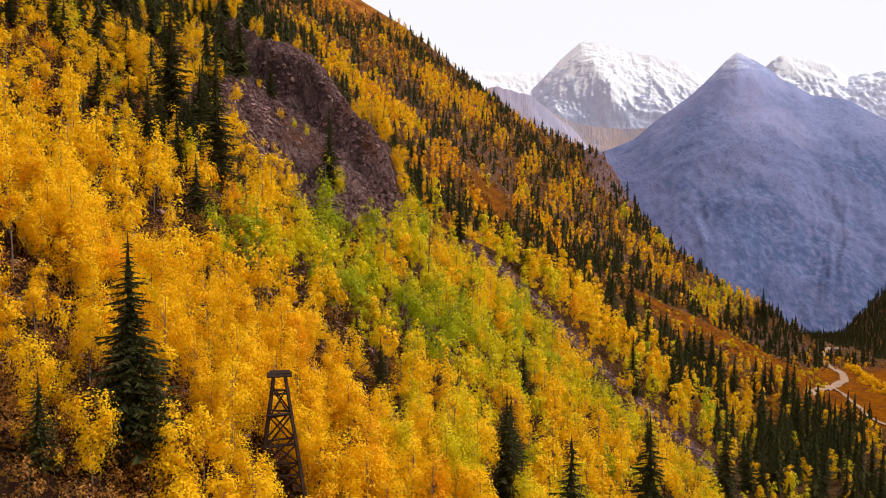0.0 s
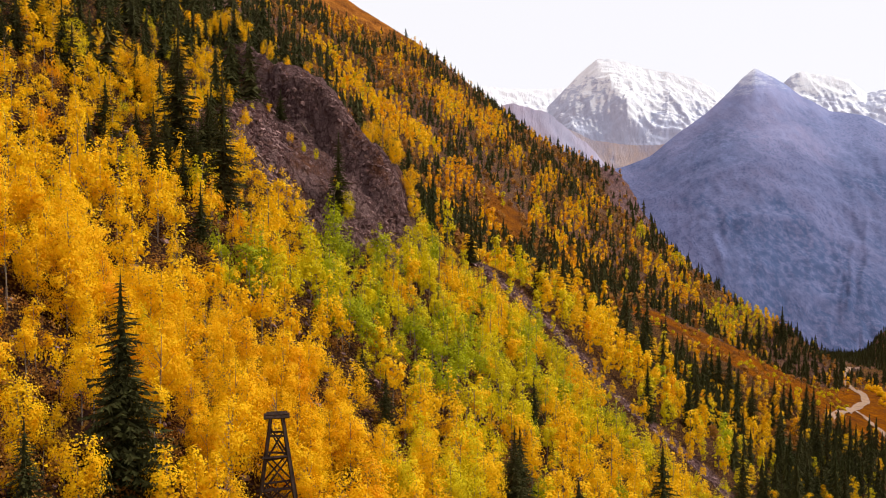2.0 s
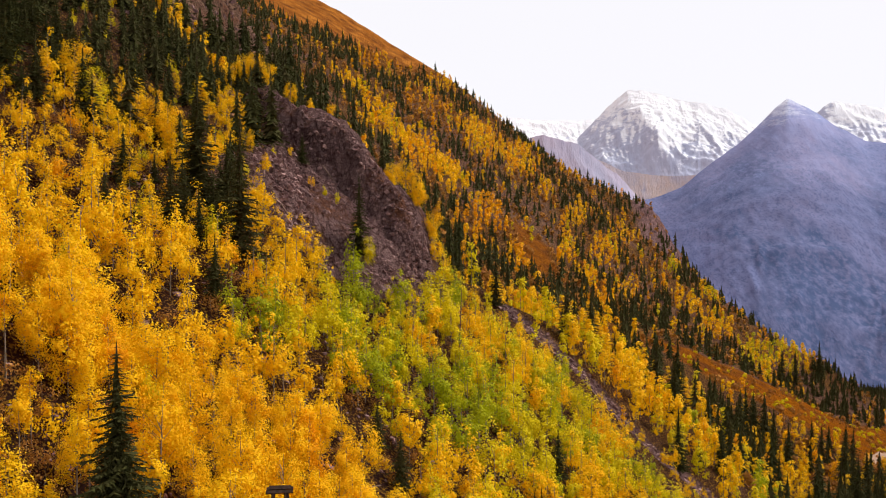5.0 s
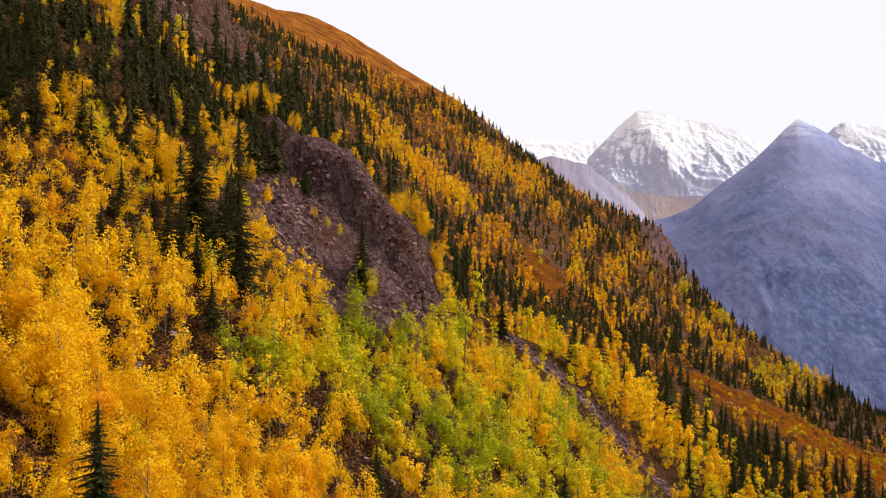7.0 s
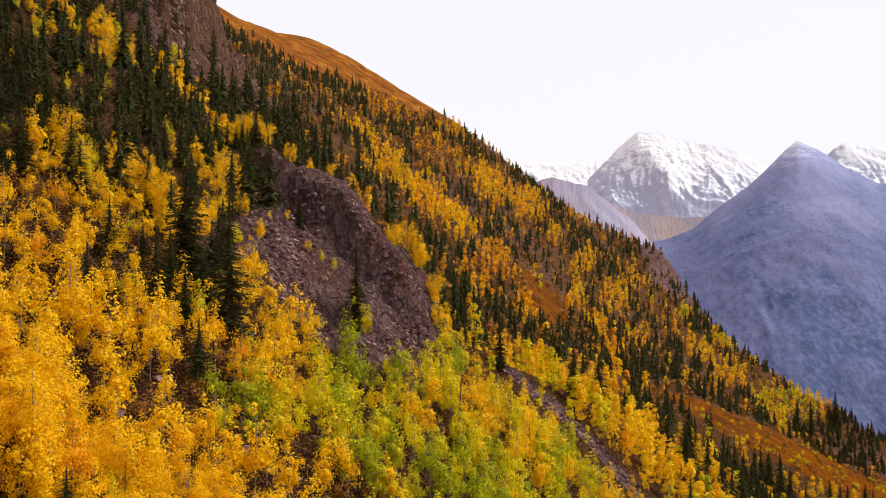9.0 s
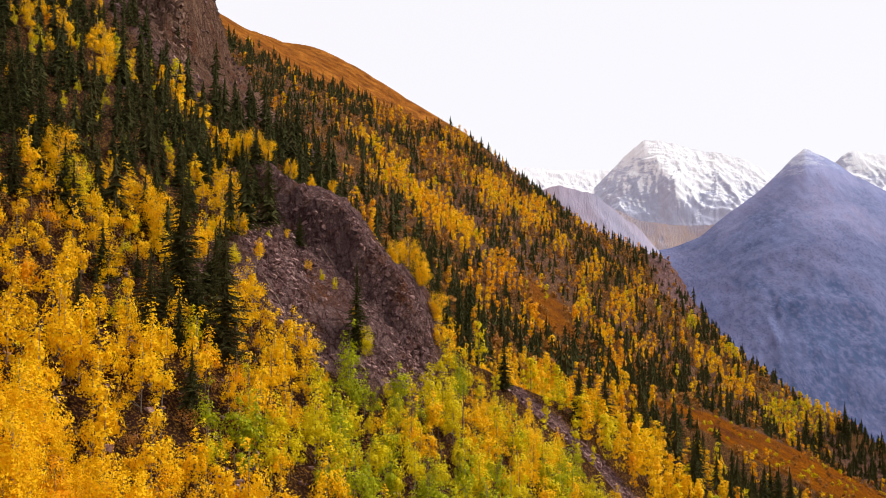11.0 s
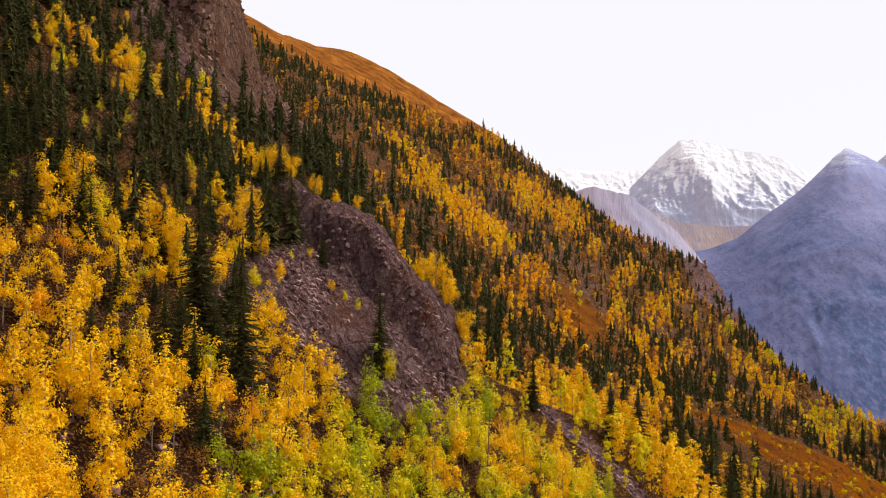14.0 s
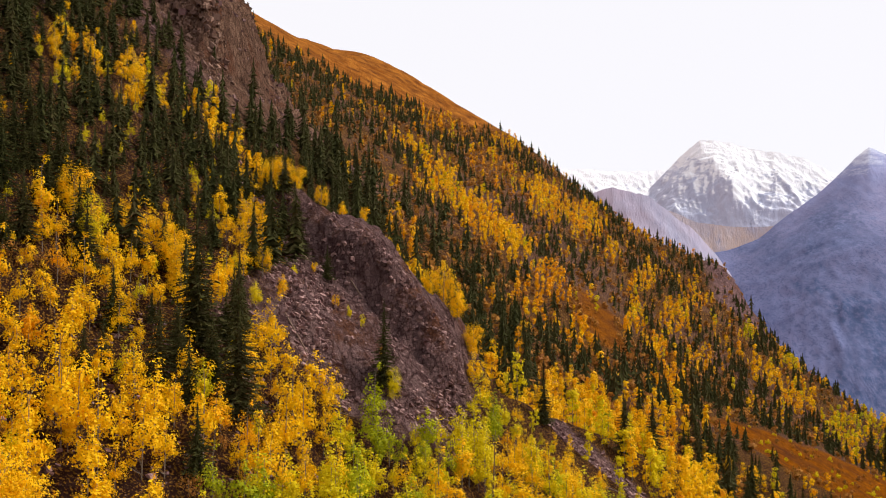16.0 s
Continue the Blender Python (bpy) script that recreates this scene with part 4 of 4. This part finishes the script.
def plant_thicket():
    """Low twiggy undergrowth between the front aspens."""
    r = np.random.default_rng(15)
    brown = [aspen_mesh(r, 2.4, 1.3, 0.0, 14, 22, 0.09) for k in range(3)]
    golden = [aspen_mesh(r, 3.0, 1.2, 0.1, 14, 24, 0.1) for k in range(3)]
    x, y, r = scattered(-60, 30, 46, 110, 1.55, 16)
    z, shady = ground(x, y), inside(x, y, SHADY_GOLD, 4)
    lists = ([], [])
    for k in range(len(x)):
        if below_view(x[k], y[k], z[k]) or outcrop(x[k], y[k]) > 0.3:
            continue
        share = 0.12 + 0.8 * shady[k]
        if r.uniform() < share:
            lists[0 if r.uniform() < 0.68 else 1].append((x[k], y[k], z[k] - 0.1, r.uniform(0, 6.28), r.uniform(0.6, 1.2), r.integers(3)))
    wood("brown_thicket", "twiggy brown undergrowth between the aspens", M_BARK, M_BROWN, brown, lists[0])
    wood("golden_thicket", "low golden aspen saplings between the trees", M_BARK, M_YELLOW, golden, lists[1])


plant_thicket()
left_x, left_y = plant_near()
plant_far(left_x, left_y)


# ---- loose rock ----
def rubble(name, label, x, y, r, small, large, mat=None):
    """Angular blocks as one thing."""
    cube = np.array([(-1, -1, -1), (1, -1, -1), (1, 1, -1), (-1, 1, -1), (-1, -1, 1), (1, -1, 1), (1, 1, 1), (-1, 1, 1)], float)
    sides = np.array([(0, 3, 2, 1), (4, 5, 6, 7), (0, 1, 5, 4), (1, 2, 6, 5), (2, 3, 7, 6), (3, 0, 4, 7)])
    n, z = len(x), ground(x, y)
    size = small + (large - small) * r.uniform(0, 1, n) ** 4
    v = cube[None] * r.uniform(0.5, 1.15, (n, 8, 3)) * (size[:, None] * r.uniform((0.5, 0.45, 0.35), (1.2, 1.0, 0.9), (n, 3)))[:, None]
    turn, tilt = r.uniform(0, 6.28, n), r.uniform(-0.5, 0.5, n) + 0.5
    c, s, ct, st2 = np.cos(turn), np.sin(turn), np.cos(tilt), np.sin(tilt)
    vx, vy, vz = v[..., 0] * c[:, None] - v[..., 1] * s[:, None], v[..., 0] * s[:, None] + v[..., 1] * c[:, None], v[..., 2]
    vx, vz = vx * ct[:, None] + vz * st2[:, None], vz * ct[:, None] - vx * st2[:, None]
    pts = np.stack([vx + x[:, None], vy + y[:, None], vz + z[:, None] - size[:, None] * 0.1], -1).reshape(-1, 3)
    faces = (sides[None] + np.arange(n)[:, None, None] * 8).reshape(-1, 4)
    tagged(new(name, mesh_of(name, pts, faces, [mat or M_STONE])), label, "rocks", kind="stuff")


def scatter_rubble():
    r = np.random.default_rng(71)
    x, y = r.uniform(-56, 2, 70000), r.uniform(118, 190, 70000)
    keep = r.uniform(size=len(x)) < outcrop(x, y) * (0.06 + 0.94 * step(158, 146, y)) * (0.08 + 0.92 * step(-0.12, 0.2, fbm(x, y, 9, 3, 72)))
    rubble("crag_rubble", "broken purple-grey rock blocks on the crag", x[keep], y[keep], r, 0.06, 0.6)
    x, y = r.uniform(0, 60, 12000), r.uniform(140, 200, 12000)
    keep = r.uniform(size=len(x)) < talus_strip(x, y)
    rubble("talus_stones", "strip of loose purple-grey talus stones", x[keep], y[keep], r, 0.2, 0.8)
    x = r.uniform(-50, -5, 1900)
    y = 158 - 0.12 * (x + 29) + r.normal(size=1900) * 2.6
    rubble("crag_face_blocks", "jointed dark rock blocks in the crag's steep face", x, y, r, 0.12, 0.55)
    x = r.uniform(-120, -78, 2600)
    y = 220 - (x + 85) * 0.2 + r.normal(size=2600) * 3
    rubble("cliff_face_blocks", "jointed tan rock blocks in the upper cliff", x, y, r, 0.25, 1.3, M_TAN)
    x, y = r.uniform(-120, -45, 6000), r.uniform(240, 310, 6000)
    keep = r.uniform(size=len(x)) < crest_rock(x, y) * 0.6
    rubble("crest_blocks", "broken tan rock along the upper crest", x[keep], y[keep], r, 0.25, 1.1, M_TAN)
    x, y = r.uniform(-130, -50, 9000), r.uniform(150, 300, 9000)
    keep = r.uniform(size=len(x)) < 0.06 + 0.4 * upper_cliff(x, y)
    rubble("cliff_blocks", "fallen blocks below the upper cliff", x[keep], y[keep], r, 0.2, 1.0)
    x, y = r.uniform(-50, 30, 9000), r.uniform(50, 125, 9000)
    keep = r.uniform(size=len(x)) < 0.35
    rubble("slope_stones", "grey stones lying between the aspens", x[keep], y[keep], r, 0.12, 0.5)


scatter_rubble()


# ---- gravel road ----
def build_road(name, line, wide, label):
    line = np.array(line, float)
    along = np.concatenate([[0], np.cumsum(np.hypot(*np.diff(line, axis=0).T))])
    s = np.linspace(0, along[-1], 160)
    x, y = np.interp(s, along, line[:, 0]), np.interp(s, along, line[:, 1])
    for k in range(12):
        x[1:-1], y[1:-1] = (x[:-2] + 2 * x[1:-1] + x[2:]) / 4, (y[:-2] + 2 * y[1:-1] + y[2:]) / 4
    dx, dy = np.gradient(x), np.gradient(y)
    n = np.hypot(dx, dy)
    across = np.linspace(-1, 1, 5)[:, None] * wide * (1 + 0.2 * fbm(s, 0 * s, 12, 2, 81))
    px, py = x - dy / n * across, y + dx / n * across
    z = np.maximum(ground(px, py), ground(x, y)[None] - 0.3) + 0.5
    me = mesh_of(name, np.stack([px, py, z], -1).reshape(-1, 3), grid_faces(5, 160), [M_ROAD], (), True)
    tagged(new(name, me), label, "road", kind="structure")


build_road("road", [(400, 850), (375, 792), (318, 687), (291, 613), (273, 558), (254, 516), (205, 433), (168, 367), (150, 335)], 2.3, "winding pale gravel road along the valley")
build_road("road_branch", [(207, 434), (204, 415), (185, 370), (175, 338), (179, 310)], 1.1, "short gravel branch track below the road")


# ---- old timber towers of a cableway ----
def part(name, arrays, mat, parent, label=""):
    ob = new(name, mesh_of(name, arrays[0], arrays[1], [mat]))
    ob.parent = parent
    return tagged(ob, label)


def beam(a, b, w):
    """A squared timber with closed ends."""
    v, f = limb(a, b, w * 0.75, w * 0.7, 4)
    return v, np.concatenate([f, [[3, 2, 1, 0], [4, 5, 6, 7]]])


def timber_tower(x, y, z_top, high, turn, label):
    top = tagged(new("timber_tower"), label, "tower")
    top.matrix_basis = pose(x, y, z_top - high, 0, 0, turn)
    r = random.Random(5)
    up, down = 0.42, 1.75

    def corner(sx, sy, t):
        h = up + (down - up) * (1 - t) ** 1.15
        return np.array([sx * h, sy * h, t * high])

    for sx, sy in ((-1, -1), (1, -1), (1, 1), (-1, 1)):
        foot = corner(sx, sy, -0.25 if sx > 0 else 0.0)
        part("leg", beam(foot, corner(sx, sy, 1), 0.2), M_TIMBER, top)
    for t in (0.22, 0.45, 0.68, 0.86):
        for a, b in (((-1, -1), (1, -1)), ((1, -1), (1, 1)), ((1, 1), (-1, 1)), ((-1, 1), (-1, -1))):
            p, q = corner(*a, t), corner(*b, t + r.uniform(-0.02, 0.02))
            part("girt", beam(p + (p - q) * 0.08, q + (q - p) * 0.08, 0.13), M_TIMBER, top)
    for lo, hi in ((0.0, 0.22), (0.22, 0.45), (0.45, 0.68), (0.68, 0.9)):
        for a, b in (((-1, -1), (1, -1)), ((1, -1), (1, 1)), ((1, 1), (-1, 1)), ((-1, 1), (-1, -1))):
            part("brace", beam(corner(*a, lo), corner(*b, hi), 0.1), M_TIMBER, top)
            if r.random() < 0.9:
                part("brace", beam(corner(*b, lo), corner(*a, hi), 0.1), M_TIMBER, top)
    for sy in (-0.4, 0.4):
        part("crossarm", beam((-0.95, sy, high + 0.02), (0.95, sy, high + 0.02), 0.2), M_TIMBER, top)
    part("cap_plank", beam((-0.75, 0, high + 0.2), (0.8, 0, high + 0.2), 0.26), M_TIMBER, top)
    for z2, reach in ((0.7, 1.05), (0.45, 1.5)):
        part("platform_beam", beam((-reach, -0.9, z2 * high), (reach * 0.7, -1.0, z2 * high + 0.1), 0.16), M_TIMBER, top)


timber_tower(-12.6, 62.9, -14.1, 9.6, 12, "weathered dark timber cableway tower among aspens")
timber_tower(44, 212, float(ground(44, 212)) + 7.5, 7.5, -20, "ruined dark timber tower half hidden by aspens")


# ---- small things on the slopes ----
def dead_tree(x, y, high):
    top = tagged(new("dead_tree"), "bare reddish dead spruce trunk among the aspens", "tree")
    top.matrix_basis = pose(x, y, float(ground(x, y)) - 0.1, 0, 2, 30)
    part("trunk", limb((0, 0, -0.5), (0.1, 0, high), 0.17, 0.03, 6), M_DEAD, top)
    r = random.Random(3)
    for k in range(34):
        z, a = high * (0.2 + 0.75 * k / 34), r.uniform(0, 6.28)
        n = 1.5 * (1 - z / high) + 0.25
        part("branch", limb((0, 0, z), (math.cos(a) * n, math.sin(a) * n, z - n * r.uniform(0.1, 0.5)), 0.025, 0.008, 3), M_DEAD, top)


def fallen_log(x, y, long, turn, thick):
    a, b = np.array([x, y]), np.array([x + long * math.cos(turn), y + long * math.sin(turn)])
    za, zb = float(ground(*a)) + thick * 0.6, float(ground(*b)) + thick * 0.6
    v, f = limb((*a, za), (*b, zb), thick, thick * 0.7, 7)
    me = mesh_of("fallen_log", v, f, [M_DEAD])
    tagged(new("fallen_log", me), "grey fallen trunk lying on the rocky slope", "log", "fallen logs")


def plant_shrubs():
    r = np.random.default_rng(31)
    small = [aspen_mesh(r, 3.0, 1.8, 0.0, 16, 12, 0.35) for k in range(3)]
    line = np.array([(305, 625), (283, 568), (274, 538), (246, 470), (227, 425)], float)
    rows = []
    for k in range(40):
        t = r.uniform(0, 3.999)
        p = line[int(t)] + (line[int(t) + 1] - line[int(t)]) * (t % 1) + r.normal(size=2) * 2.5 + (5, 0)
        rows.append((p[0], p[1], float(ground(*p)), r.uniform(0, 6), r.uniform(0.8, 1.6), r.integers(3)))
    wood("roadside_shrubs", "yellow willow shrubs in a line beside the road", M_BARK, M_YELLOW, small, rows)
    olive, russet = [], []
    x, y, r = scattered(50, 330, 320, 640, 7.5, 33)
    m, z = meadow(x, y), ground(x, y)
    for k in range(len(x)):
        if m[k] > 0.6 and r.uniform() < 0.55 and x[k] / y[k] < 0.47:
            (olive if r.uniform() < 0.3 else russet).append((x[k], y[k], z[k] - 0.1, r.uniform(0, 6), r.uniform(0.25, 0.9), r.integers(3)))
    wood("meadow_shrubs", "low olive-yellow bushes on the dry meadow", M_BARK, M_LIME, small, olive)
    wood("russet_meadow_shrubs", "low russet bushes on the dry meadow", M_BARK, M_BROWN, small, russet)


def cabin(x, y):
    """A tiny shed beside the far end of the road."""
    top = tagged(new("shed"), "small pale shed beside the gravel road", "shed")
    top.matrix_basis = pose(x, y, float(ground(x, y)), 0, 0, 25)
    box = np.array([(-3, -2, -1), (3, -2, -1), (3, 2, -1), (-3, 2, -1), (-3, -2, 2.4), (3, -2, 2.4), (3, 2, 2.4), (-3, 2, 2.4)], float)
    sides = np.array([(0, 3, 2, 1), (4, 5, 6, 7), (0, 1, 5, 4), (1, 2, 6, 5), (2, 3, 7, 6), (3, 0, 4, 7)])
    part("wall", (box, sides), M_PALE, top)
    roof = np.array([(-3.4, -2.4, 2.4), (3.4, -2.4, 2.4), (3.4, 0, 3.6), (-3.4, 0, 3.6), (-3.4, 2.4, 2.4), (3.4, 2.4, 2.4), (-3.4, -2.4, 2.2), (3.4, -2.4, 2.2), (3.4, 2.4, 2.2), (-3.4, 2.4, 2.2)], float)
    part("roof", (roof, np.array([(0, 1, 2, 3), (3, 2, 5, 4), (6, 7, 1, 0), (4, 5, 8, 9)])), M_TAN, top, "tan pitched roof")


dead_tree(-2.5, 135, 13)
for lx, ly, ll, lt, lr in ((-41, 157, 4.5, 0.2, 0.16), (-33, 135.5, 5, -0.5, 0.15), (-29.5, 157, 4, -0.3, 0.13), (-24, 131, 3.5, 0.9, 0.12), (-22, 60, 3, 0.4, 0.07), (-11, 84, 5, 1.1, 0.1), (-26, 63, 3, -0.2, 0.06), (15, 180, 6, 0.8, 0.16), (24, 172, 5, -1.0, 0.16)):
    fallen_log(lx, ly, ll, lt, lr)
plant_shrubs()
cabin(372, 776)
